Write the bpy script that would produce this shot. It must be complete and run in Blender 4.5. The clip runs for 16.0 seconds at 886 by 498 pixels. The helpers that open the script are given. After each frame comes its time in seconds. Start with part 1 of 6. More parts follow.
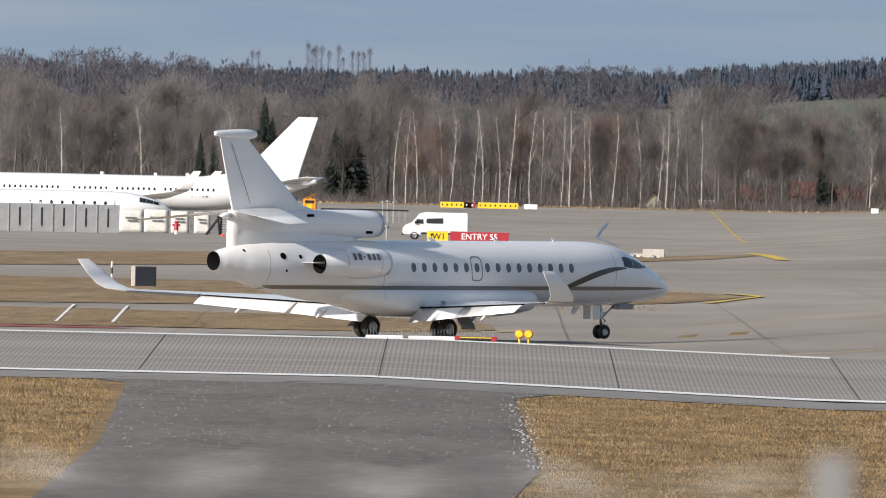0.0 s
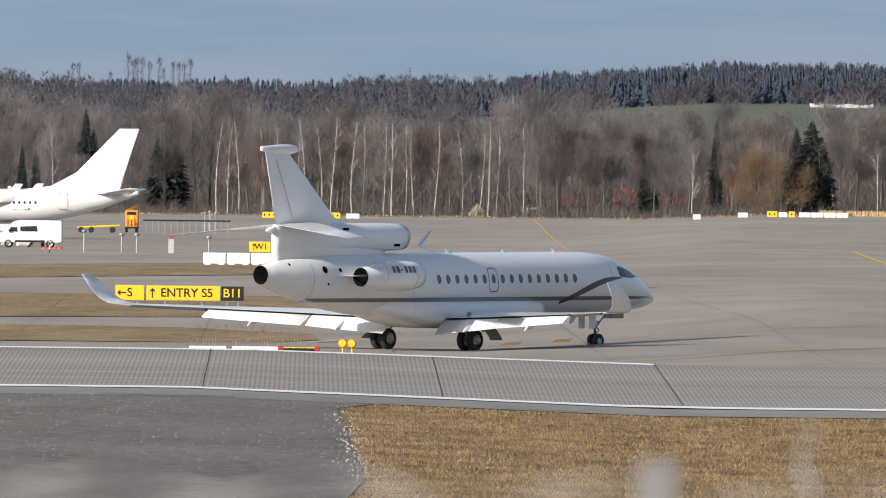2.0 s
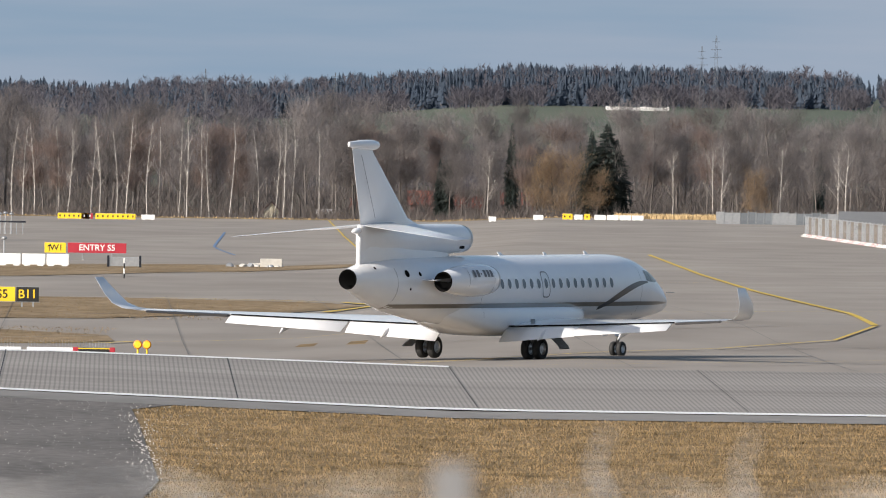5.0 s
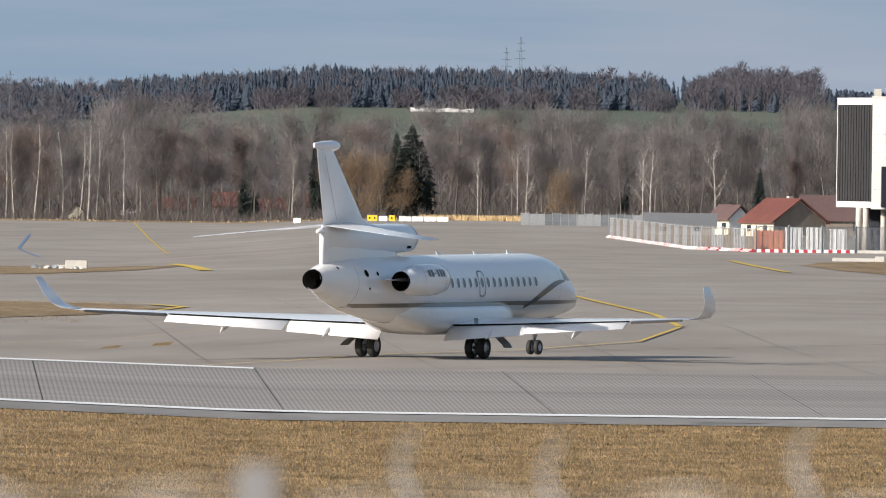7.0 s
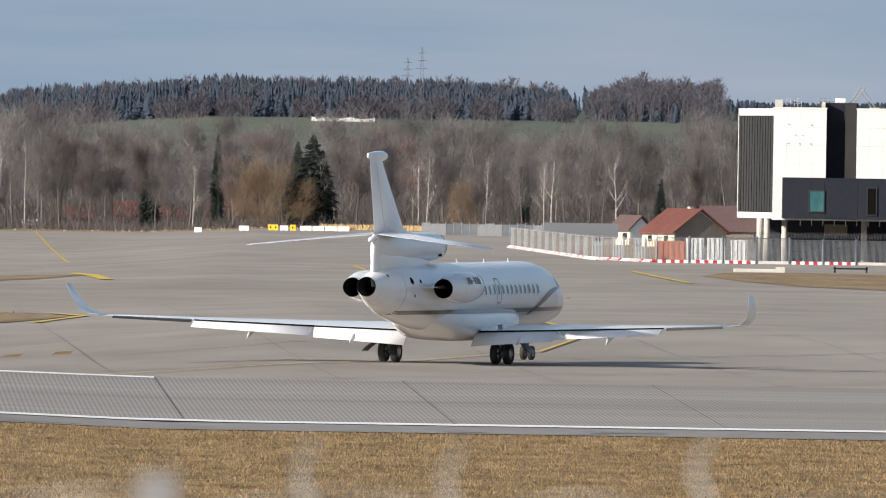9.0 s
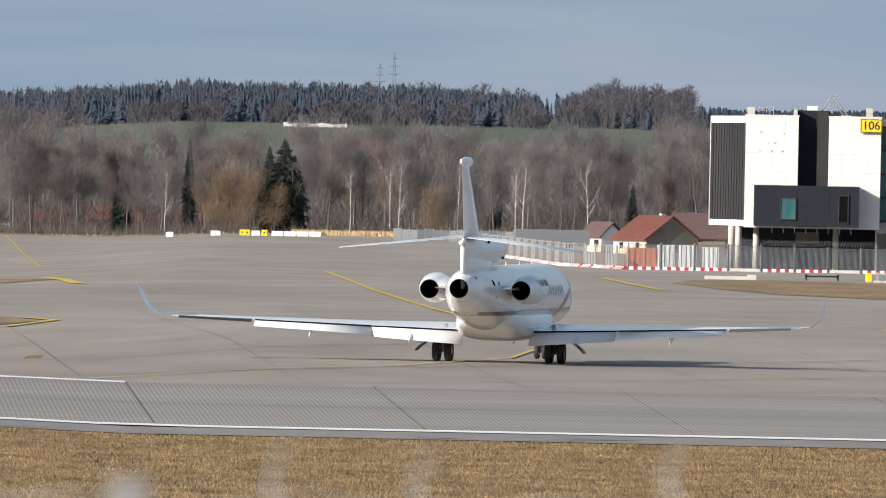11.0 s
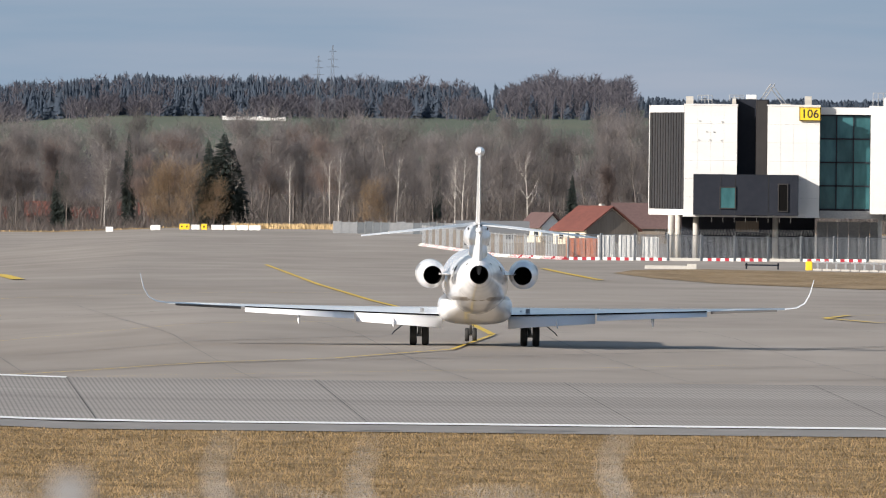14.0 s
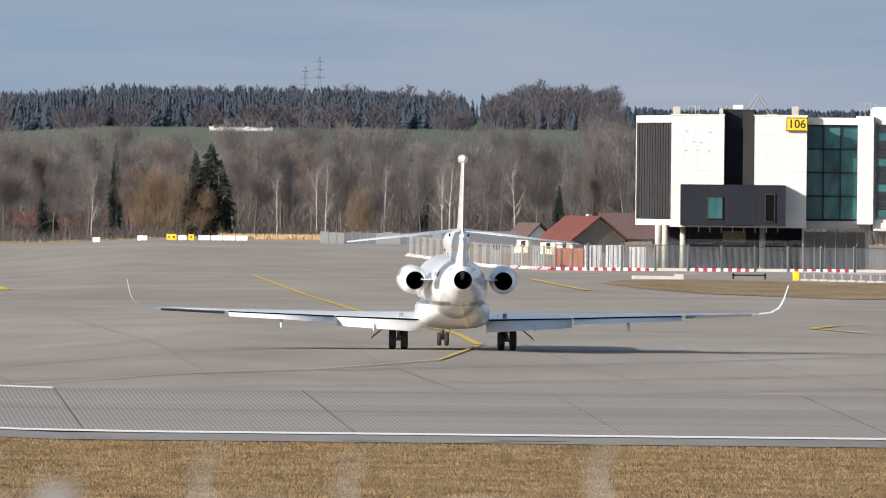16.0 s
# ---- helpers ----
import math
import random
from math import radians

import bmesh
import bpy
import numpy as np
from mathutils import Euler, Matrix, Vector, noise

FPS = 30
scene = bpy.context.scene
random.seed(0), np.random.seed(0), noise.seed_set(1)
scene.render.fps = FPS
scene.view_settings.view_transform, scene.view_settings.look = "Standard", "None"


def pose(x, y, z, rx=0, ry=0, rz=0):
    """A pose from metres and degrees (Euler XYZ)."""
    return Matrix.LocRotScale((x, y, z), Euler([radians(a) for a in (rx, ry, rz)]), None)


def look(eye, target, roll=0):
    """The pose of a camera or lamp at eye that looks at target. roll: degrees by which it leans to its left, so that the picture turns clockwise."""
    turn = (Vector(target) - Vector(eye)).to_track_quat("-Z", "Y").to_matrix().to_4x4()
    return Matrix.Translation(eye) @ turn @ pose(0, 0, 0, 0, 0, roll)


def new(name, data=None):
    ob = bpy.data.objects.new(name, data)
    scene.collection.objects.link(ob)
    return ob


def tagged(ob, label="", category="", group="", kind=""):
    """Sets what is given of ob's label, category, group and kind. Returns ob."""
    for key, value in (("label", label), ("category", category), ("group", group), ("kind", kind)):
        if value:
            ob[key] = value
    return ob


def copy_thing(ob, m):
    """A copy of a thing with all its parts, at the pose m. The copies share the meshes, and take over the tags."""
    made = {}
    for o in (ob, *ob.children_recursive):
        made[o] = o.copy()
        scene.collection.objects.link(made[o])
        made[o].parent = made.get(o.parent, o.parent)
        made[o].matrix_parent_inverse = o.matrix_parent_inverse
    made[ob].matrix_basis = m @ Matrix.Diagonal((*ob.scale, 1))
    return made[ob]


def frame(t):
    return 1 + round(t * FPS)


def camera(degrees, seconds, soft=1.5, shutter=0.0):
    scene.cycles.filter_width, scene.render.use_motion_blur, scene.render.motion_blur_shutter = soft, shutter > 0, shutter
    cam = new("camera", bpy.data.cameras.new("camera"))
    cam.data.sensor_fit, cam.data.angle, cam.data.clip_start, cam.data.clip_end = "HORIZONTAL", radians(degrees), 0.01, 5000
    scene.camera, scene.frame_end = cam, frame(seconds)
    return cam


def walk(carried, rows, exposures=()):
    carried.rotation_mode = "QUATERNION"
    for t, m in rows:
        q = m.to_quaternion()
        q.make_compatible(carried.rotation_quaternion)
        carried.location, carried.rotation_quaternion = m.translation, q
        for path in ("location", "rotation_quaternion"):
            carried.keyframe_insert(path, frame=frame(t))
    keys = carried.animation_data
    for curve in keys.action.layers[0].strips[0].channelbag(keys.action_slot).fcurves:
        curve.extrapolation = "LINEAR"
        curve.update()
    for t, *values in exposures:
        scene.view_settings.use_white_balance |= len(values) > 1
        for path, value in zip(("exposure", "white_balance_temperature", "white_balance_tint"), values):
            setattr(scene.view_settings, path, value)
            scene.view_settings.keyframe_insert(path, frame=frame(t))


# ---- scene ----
cam = camera(2.2457, 16.0, soft=1.0)
cam.data.dof.use_dof = True
cam.data.dof.focus_distance = 860.0
cam.data.dof.aperture_fstop = 20.0
PATH = [
    (0, pose(0, 0, 6.92, 89.7329, 0, 1.4632) @ pose(0, 0, 0, 0, 0, 1.21)),
    (0.5, pose(0, 0, 6.92, 89.7455, 0, 1.3433) @ pose(0, 0, 0, 0, 0, 0.94)),
    (1, pose(0, 0, 6.92, 89.7305, 0, 1.2318) @ pose(0, 0, 0, 0, 0, 0.74)),
    (1.5, pose(0, 0, 6.92, 89.7410, 0, 1.1121) @ pose(0, 0, 0, 0, 0, 0.66)),
    (2, pose(0, 0, 6.92, 89.7637, 0, 1.0136) @ pose(0, 0, 0, 0, 0, 0.64)),
    (2.5, pose(0, 0, 6.92, 89.7788, 0, 0.9313) @ pose(0, 0, 0, 0, 0, 0.62)),
    (3, pose(0, 0, 6.92, 89.7782, 0, 0.8563) @ pose(0, 0, 0, 0, 0, 0.73)),
    (3.5, pose(0, 0, 6.92, 89.7776, 0, 0.7549) @ pose(0, 0, 0, 0, 0, 0.73)),
    (6, pose(0, 0, 6.92, 89.7752, 0, 0.2768) @ pose(0, 0, 0, 0, 0, 0.85)),
    (6.5, pose(0, 0, 6.92, 89.7836, 0, 0.1297) @ pose(0, 0, 0, 0, 0, 0.79)),
    (7, pose(0, 0, 6.92, 89.7851, 0, -0.0000) @ pose(0, 0, 0, 0, 0, 0.77)),
    (7.5, pose(0, 0, 6.92, 89.7940, 0, -0.1038) @ pose(0, 0, 0, 0, 0, 0.84)),
    (8, pose(0, 0, 6.92, 89.8085, 0, -0.1749) @ pose(0, 0, 0, 0, 0, 0.83)),
    (8.5, pose(0, 0, 6.92, 89.8149, 0, -0.2212) @ pose(0, 0, 0, 0, 0, 0.81)),
    (9, pose(0, 0, 6.92, 89.8134, 0, -0.2510) @ pose(0, 0, 0, 0, 0, 0.92)),
    (11.5, pose(0, 0, 6.92, 89.8319, 0, -0.3506) @ pose(0, 0, 0, 0, 0, 1.22)),
    (12, pose(0, 0, 6.92, 89.8230, 0, -0.3744) @ pose(0, 0, 0, 0, 0, 1.25)),
    (12.5, pose(0, 0, 6.92, 89.8164, 0, -0.4191) @ pose(0, 0, 0, 0, 0, 0.97)),
    (13, pose(0, 0, 6.92, 89.8201, 0, -0.4890) @ pose(0, 0, 0, 0, 0, 0.72)),
    (13.5, pose(0, 0, 6.92, 89.8183, 0, -0.5051) @ pose(0, 0, 0, 0, 0, 0.61)),
    (14, pose(0, 0, 6.92, 89.8118, 0, -0.4755) @ pose(0, 0, 0, 0, 0, 0.63)),
    (14.5, pose(0, 0, 6.92, 89.8048, 0, -0.4859) @ pose(0, 0, 0, 0, 0, 0.67)),
    (15, pose(0, 0, 6.92, 89.8149, 0, -0.5202) @ pose(0, 0, 0, 0, 0, 0.65)),
    (15.5, pose(0, 0, 6.92, 89.8331, 0, -0.5307) @ pose(0, 0, 0, 0, 0, 0.58)),
    (16, pose(0, 0, 6.92, 89.8382, 0, -0.5080) @ pose(0, 0, 0, 0, 0, 0.61)),
]
walk(cam, PATH, exposures=((0.0, 0.58, 6280, 10), (3.5, 0.62, 6280, 10), (6.0, 0.66, 6280, 10), (16.0, 0.66, 6280, 10)))

# ---------------------------------------------------------------- light
SUN_FROM = Vector((-0.80, -0.60, 0.0)).normalized()
SUN_ELEV = radians(22)
world = bpy.data.worlds.new("sky")
scene.world = world
world.use_nodes = True
wn, wl = world.node_tree.nodes, world.node_tree.links
wbg = wn["Background"]
wsky = wn.new("ShaderNodeTexSky")
wsky.sky_type, wsky.sun_disc = "NISHITA", False
wsky.sun_elevation = SUN_ELEV
wsky.sun_rotation = math.atan2(SUN_FROM.x, SUN_FROM.y)
wsky.dust_density, wsky.air_density = 2.0, 1.2
wco = wn.new("ShaderNodeTexCoord")
wmap = wn.new("ShaderNodeMapping")
wmap.inputs["Scale"].default_value = (14, 14, 160)
wnoise = wn.new("ShaderNodeTexNoise")
wnoise.inputs["Scale"].default_value = 2.2
wnoise.inputs["Detail"].default_value = 5
wramp = wn.new("ShaderNodeValToRGB")
wramp.color_ramp.elements[0].position, wramp.color_ramp.elements[0].color = 0.35, (2.15, 2.85, 3.65, 1)
wramp.color_ramp.elements[1].position, wramp.color_ramp.elements[1].color = 0.68, (2.95, 3.3, 3.9, 1)
wsep = wn.new("ShaderNodeSeparateXYZ")
wrange = wn.new("ShaderNodeMapRange")
wrange.inputs["From Min"].default_value, wrange.inputs["From Max"].default_value = 0.05, 0.35
wmix = wn.new("ShaderNodeMix")
wmix.data_type = "RGBA"
wl.new(wco.outputs["Generated"], wmap.inputs["Vector"])
wl.new(wmap.outputs["Vector"], wnoise.inputs["Vector"])
wl.new(wnoise.outputs["Fac"], wramp.inputs["Fac"])
wl.new(wco.outputs["Generated"], wsep.inputs["Vector"])
wl.new(wsep.outputs["Z"], wrange.inputs["Value"])
wl.new(wrange.outputs["Result"], wmix.inputs["Factor"])
wl.new(wramp.outputs["Color"], wmix.inputs["A"])
wl.new(wsky.outputs["Color"], wmix.inputs["B"])
wl.new(wmix.outputs["Result"], wbg.inputs["Color"])
wbg.inputs["Strength"].default_value = 0.082
sun = new("sun", bpy.data.lights.new("sun", "SUN"))
sun.data.energy, sun.data.angle, sun.data.color = 4.6, radians(0.6), (1.0, 0.905, 0.80)
sun.matrix_world = look(SUN_FROM * 100 * math.cos(SUN_ELEV) + Vector((0, 0, 100 * math.sin(SUN_ELEV))), (0, 0, 0))


# ---------------------------------------------------------------- materials
def mat(name, a, b=None, rough=0.6, metal=0.0, scale=(1, 1, 1), detail=6, coarse=0.12, fine=1.0, bump=0.0, bump_scale=20.0,
        spec=0.5, per_object=0.0, coat=0.0):
    """A surface of two colours a, b mixed by a coarse and a fine noise, in metres."""
    m = bpy.data.materials.new(name)
    m.use_nodes = True
    n, l = m.node_tree.nodes, m.node_tree.links
    p = n["Principled BSDF"]
    p.inputs["Roughness"].default_value, p.inputs["Metallic"].default_value = rough, metal
    p.inputs["Specular IOR Level"].default_value, p.inputs["Coat Weight"].default_value = spec, coat
    b = b or tuple(c * 0.85 for c in a)
    co, mp = n.new("ShaderNodeTexCoord"), n.new("ShaderNodeMapping")
    mp.inputs["Scale"].default_value = scale
    l.new(co.outputs["Object"], mp.inputs["Vector"])
    n1, n2, add, ramp = (n.new(k) for k in ("ShaderNodeTexNoise", "ShaderNodeTexNoise", "ShaderNodeMath", "ShaderNodeValToRGB"))
    for t, s in ((n1, coarse), (n2, fine)):
        t.inputs["Scale"].default_value, t.inputs["Detail"].default_value = s, detail
        l.new(mp.outputs["Vector"], t.inputs["Vector"])
    add.operation, add.use_clamp = "MULTIPLY_ADD", False
    add.inputs[1].default_value = 0.5
    half = n.new("ShaderNodeMath")
    half.operation = "MULTIPLY"
    half.inputs[1].default_value = 0.5
    l.new(n1.outputs["Fac"], half.inputs[0])
    l.new(n2.outputs["Fac"], add.inputs[0])
    l.new(half.outputs[0], add.inputs[2])
    ramp.color_ramp.elements[0].position, ramp.color_ramp.elements[1].position = 0.36, 0.64
    ramp.color_ramp.elements[0].color, ramp.color_ramp.elements[1].color = (*a, 1), (*b, 1)
    l.new(add.outputs[0], ramp.inputs["Fac"])
    out = ramp.outputs["Color"]
    if per_object:
        oi, hs, mr = n.new("ShaderNodeObjectInfo"), n.new("ShaderNodeHueSaturation"), n.new("ShaderNodeMapRange")
        mr.inputs["To Min"].default_value, mr.inputs["To Max"].default_value = 1 - per_object, 1 + per_object
        l.new(oi.outputs["Random"], mr.inputs["Value"])
        l.new(mr.outputs["Result"], hs.inputs["Value"])
        l.new(out, hs.inputs["Color"])
        out = hs.outputs["Color"]
    l.new(out, p.inputs["Base Color"])
    if bump:
        n3, bp = n.new("ShaderNodeTexNoise"), n.new("ShaderNodeBump")
        n3.inputs["Scale"].default_value = bump_scale
        bp.inputs["Strength"].default_value = bump
        l.new(co.outputs["Object"], n3.inputs["Vector"])
        l.new(n3.outputs["Fac"], bp.inputs["Height"])
        l.new(bp.outputs["Normal"], p.inputs["Normal"])
    return m


def leafy(m, share=0.35):
    """Lets part of the light through, as needles and twigs do."""
    n, l = m.node_tree.nodes, m.node_tree.links
    p, out = n["Principled BSDF"], n["Material Output"]
    tr, mx = n.new("ShaderNodeBsdfTranslucent"), n.new("ShaderNodeMixShader")
    mx.inputs["Fac"].default_value = share
    l.new(p.inputs["Base Color"].links[0].from_socket, tr.inputs["Color"])
    l.new(p.outputs["BSDF"], mx.inputs[1])
    l.new(tr.outputs["BSDF"], mx.inputs[2])
    l.new(mx.outputs["Shader"], out.inputs["Surface"])


def grooved_concrete():
    """Runway concrete with sawn grooves across it, 13 cm bands, worn in patches."""
    m = mat("grooved_concrete", (0.222, 0.205, 0.188), (0.318, 0.296, 0.273), 0.85, coarse=0.08, fine=0.5, scale=(0.12, 0.8, 1), spec=0.3)
    n, l = m.node_tree.nodes, m.node_tree.links
    p = n["Principled BSDF"]
    ramp = next(k for k in n if k.type == "VALTORGB")
    co = next(k for k in n if k.type == "TEX_COORD")
    mp = n.new("ShaderNodeMapping")
    mp.inputs["Rotation"].default_value = (0, 0, radians(-1.35))
    wv, r2, mx = n.new("ShaderNodeTexWave"), n.new("ShaderNodeValToRGB"), n.new("ShaderNodeMix")
    wv.wave_type, wv.bands_direction = "BANDS", "X"
    wv.inputs["Scale"].default_value = 0.314 / 0.137
    wv.inputs["Distortion"].default_value = 0.5
    wv.inputs["Detail Scale"].default_value = 0.05
    r2.color_ramp.elements[0].position, r2.color_ramp.elements[0].color = 0.12, (0.50, 0.49, 0.48, 1)
    r2.color_ramp.elements[1].position, r2.color_ramp.elements[1].color = 0.52, (1.06, 1.05, 1.03, 1)
    mx.data_type, mx.blend_type = "RGBA", "MULTIPLY"
    mx.inputs["Factor"].default_value = 0.55
    l.new(co.outputs["Object"], mp.inputs["Vector"])
    l.new(mp.outputs["Vector"], wv.inputs["Vector"])
    l.new(wv.outputs["Fac"], r2.inputs["Fac"])
    l.new(ramp.outputs["Color"], mx.inputs["A"])
    l.new(r2.outputs["Color"], mx.inputs["B"])
    l.new(mx.outputs["Result"], p.inputs["Base Color"])
    return m


M_GRASS = mat("dry_grass", (0.135, 0.093, 0.045), (0.30, 0.21, 0.11), 0.95, coarse=0.5, fine=2.0, scale=(1, 0.3, 1), spec=0.1)
M_ISLAND = mat("bleached_island_grass", (0.165, 0.118, 0.066), (0.30, 0.225, 0.14), 0.95, coarse=0.25, fine=1.5, scale=(1, 0.12, 1), spec=0.1)
M_FIELD = mat("winter_field", (0.085, 0.115, 0.088), (0.135, 0.14, 0.105), 0.95, coarse=0.01, fine=0.05, scale=(1, 0.3, 1), spec=0.1)
M_APRON = mat("apron_concrete", (0.222, 0.193, 0.163), (0.314, 0.280, 0.243), 0.8, coarse=0.035, fine=0.16, scale=(1, 0.18, 1), spec=0.32)
M_ASPHALT = mat("old_asphalt", (0.106, 0.096, 0.087), (0.190, 0.173, 0.158), 0.85, coarse=0.3, fine=3.0, scale=(1, 0.15, 1), spec=0.2)
M_SHOULDER = mat("shoulder_concrete", (0.19, 0.18, 0.165), (0.25, 0.235, 0.22), 0.85, coarse=0.1, fine=0.8, scale=(1, 0.12, 1), spec=0.3)
M_RUNWAY = grooved_concrete()
M_JOINT = mat("joint_filler", (0.03, 0.028, 0.026), rough=0.8)
M_WHITE_LINE = mat("white_marking", (0.68, 0.68, 0.66), (0.84, 0.84, 0.82), 0.7, coarse=2, fine=9)
M_YELLOW_LINE = mat("yellow_marking", (0.50, 0.34, 0.03), (0.62, 0.44, 0.06), 0.7, coarse=0.3, fine=4)
M_RED_LINE = mat("red_marking", (0.45, 0.08, 0.07), rough=0.7)
M_BLUE_LINE = mat("blue_marking", (0.12, 0.20, 0.34), rough=0.7)
M_TAR = mat("tar_patch", (0.02, 0.02, 0.02), (0.05, 0.05, 0.05), 0.6)
M_GRAVEL = mat("pale_gravel", (0.30, 0.28, 0.25), (0.5, 0.48, 0.45), 0.9, fine=8)
M_PAINT = mat("white_aircraft_paint", (0.80, 0.80, 0.80), (0.77, 0.77, 0.78), 0.22, coarse=0.4, fine=2.5, coat=0.5)
M_PAINT_GREY = mat("grey_seam", (0.14, 0.14, 0.15), rough=0.5)
M_STRIPE = mat("taupe_stripe", (0.17, 0.145, 0.115), (0.19, 0.165, 0.135), 0.3, coat=0.4)
M_SWOOSH = mat("charcoal_stripe", (0.045, 0.042, 0.042), rough=0.3, coat=0.4)
M_GLASS = mat("cabin_glass", (0.02, 0.024, 0.03), (0.03, 0.034, 0.04), 0.05)
M_CABIN = mat("cabin_window_glass", (0.10, 0.115, 0.14), (0.13, 0.145, 0.17), 0.12)
# Near-black that puts the shade of nozzles, intakes and slots into the colour.
M_DARK = mat("dark_recess", (0.003, 0.003, 0.003), rough=0.8, spec=0.1)
M_POST = mat("weathered_grey_post", (0.20, 0.20, 0.205), (0.26, 0.26, 0.26), 0.6)
M_MESH = mat("pale_fence_mesh", (0.48, 0.48, 0.47), (0.60, 0.60, 0.59), 0.6, coarse=0.6, fine=4)
M_RUBBER = mat("tyre_rubber", (0.014, 0.014, 0.014), (0.022, 0.022, 0.022), 0.75, fine=14)
M_METAL = mat("brushed_metal", (0.55, 0.55, 0.56), (0.45, 0.45, 0.47), 0.32, metal=1.0, fine=6)
M_STEEL = mat("grey_steel", (0.26, 0.27, 0.28), (0.34, 0.35, 0.36), 0.5, metal=0.4, coarse=0.8, fine=6)
M_GALV = mat("galvanised_steel", (0.27, 0.28, 0.29), (0.39, 0.40, 0.41), 0.52, metal=0.25, coarse=0.6, fine=5, per_object=0.12)
M_CONTAINER = mat("orange_red_container", (0.42, 0.13, 0.06), (0.50, 0.17, 0.08), 0.6, fine=3)
M_SCREEN = mat("dull_blue_grey_sheet", (0.10, 0.115, 0.13), (0.16, 0.175, 0.19), 0.6, coarse=0.6, fine=4, per_object=0.2)
M_YELLOW = mat("yellow_sign", (0.85, 0.56, 0.02), (0.80, 0.52, 0.02), 0.5)
M_RED = mat("red_sign", (0.34, 0.018, 0.032), (0.40, 0.03, 0.045), 0.5)
M_BLACK = mat("black_lettering", (0.015, 0.015, 0.015), rough=0.5)
M_WHITE = mat("white_enamel", (0.78, 0.78, 0.76), (0.70, 0.70, 0.68), 0.5, coarse=0.8, fine=4)
M_ORANGE = mat("orange_enamel", (0.85, 0.30, 0.02), (0.75, 0.26, 0.02), 0.45, fine=3)
M_CONCRETE = mat("precast_concrete", (0.42, 0.40, 0.36), (0.52, 0.50, 0.46), 0.85, coarse=0.5, fine=4)
M_TARP = mat("white_tarpaulin", (0.52, 0.51, 0.48), (0.66, 0.65, 0.62), 0.7, coarse=0.8, fine=3, bump=0.3, bump_scale=2)
M_BARK = mat("dark_bark", (0.11, 0.10, 0.095), (0.16, 0.143, 0.133), 0.9, coarse=0.5, fine=3, per_object=0.25, spec=0.2)
M_BIRCH = mat("birch_bark", (0.26, 0.24, 0.22), (0.66, 0.63, 0.59), 0.8, coarse=0.6, fine=1.6, spec=0.2)
M_TWIG = mat("bare_twigs", (0.195, 0.180, 0.176), (0.272, 0.248, 0.242), 0.9, coarse=0.2, fine=0.8, per_object=0.3, spec=0.15)
M_TWIG_RED = mat("russet_twigs", (0.21, 0.165, 0.148), (0.265, 0.205, 0.182), 0.9, coarse=0.2, fine=0.8, per_object=0.2, spec=0.15)
M_TWIG_GOLD = mat("golden_twigs", (0.27, 0.20, 0.135), (0.33, 0.245, 0.16), 0.9, coarse=0.2, fine=0.8, per_object=0.15, spec=0.15)
M_NEEDLE = mat("conifer_needles", (0.062, 0.080, 0.078), (0.095, 0.115, 0.104), 0.9, coarse=0.3, fine=1.2, per_object=0.2, spec=0.15)
# Ridge conifers: blue of the distant haze is mixed into the needle colour.
M_FARWOOD_HAZE = mat("haze_blue_conifers", (0.072, 0.096, 0.135), (0.095, 0.12, 0.16), 0.95, coarse=0.012, fine=0.1, spec=0.1)
# Hillside twigs carry a mauve-blue cast in their colour, in place of haze.
M_FARBROWN_HAZE = mat("haze_mauve_twigs", (0.118, 0.112, 0.132), (0.158, 0.148, 0.166), 0.95, coarse=0.012, fine=0.15, spec=0.1)
for m_green in (M_NEEDLE, M_FARWOOD_HAZE, M_FARBROWN_HAZE):
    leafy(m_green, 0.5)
M_BRUSH = mat("dark_undergrowth", (0.142, 0.126, 0.119), (0.198, 0.177, 0.167), 0.95, coarse=0.1, fine=0.6, spec=0.1)
for m_twig in (M_TWIG, M_TWIG_RED, M_TWIG_GOLD, M_BRUSH):
    leafy(m_twig, 0.5)
M_MAST = mat("dull_mast_steel", (0.085, 0.095, 0.11), (0.11, 0.12, 0.135), 0.8)
M_REED = mat("dry_reeds", (0.42, 0.30, 0.15), (0.55, 0.41, 0.23), 0.9, fine=2, spec=0.1)
M_CLAD_DARK = mat("dark_metal_cladding", (0.015, 0.018, 0.026), (0.021, 0.024, 0.033), 0.6, coarse=0.3, fine=2, spec=0.15)
M_CLAD_WHITE = mat("white_facade_panels", (0.62, 0.615, 0.60), (0.69, 0.685, 0.67), 0.6, coarse=0.3, fine=5, scale=(1, 1, 3), bump=0.5, bump_scale=5)
M_LOUVRE = mat("black_louvre", (0.02, 0.018, 0.018), (0.03, 0.027, 0.026), 0.5)
M_TEAL = mat("teal_glass", (0.020, 0.072, 0.082), (0.055, 0.155, 0.168), 0.05, coarse=0.35, fine=1.1, scale=(1.2, 1, 0.45), per_object=0.3, bump=0.05, bump_scale=1.2)
M_ROOF_RED = mat("red_roof_tiles", (0.105, 0.034, 0.026), (0.15, 0.05, 0.037), 0.85, coarse=0.5, fine=3)
M_ROOF_DARK = mat("dark_roof_tiles", (0.085, 0.05, 0.048), (0.12, 0.075, 0.07), 0.85, fine=3)
M_ROOF_GREY = mat("grey_roof", (0.16, 0.165, 0.17), rough=0.8, fine=2)
M_WOODWALL = mat("weathered_boards", (0.15, 0.125, 0.10), (0.22, 0.19, 0.16), 0.9, scale=(4, 4, 0.3), fine=2)
M_RENDER = mat("pale_plaster", (0.60, 0.55, 0.42), (0.68, 0.63, 0.5), 0.85, fine=3)


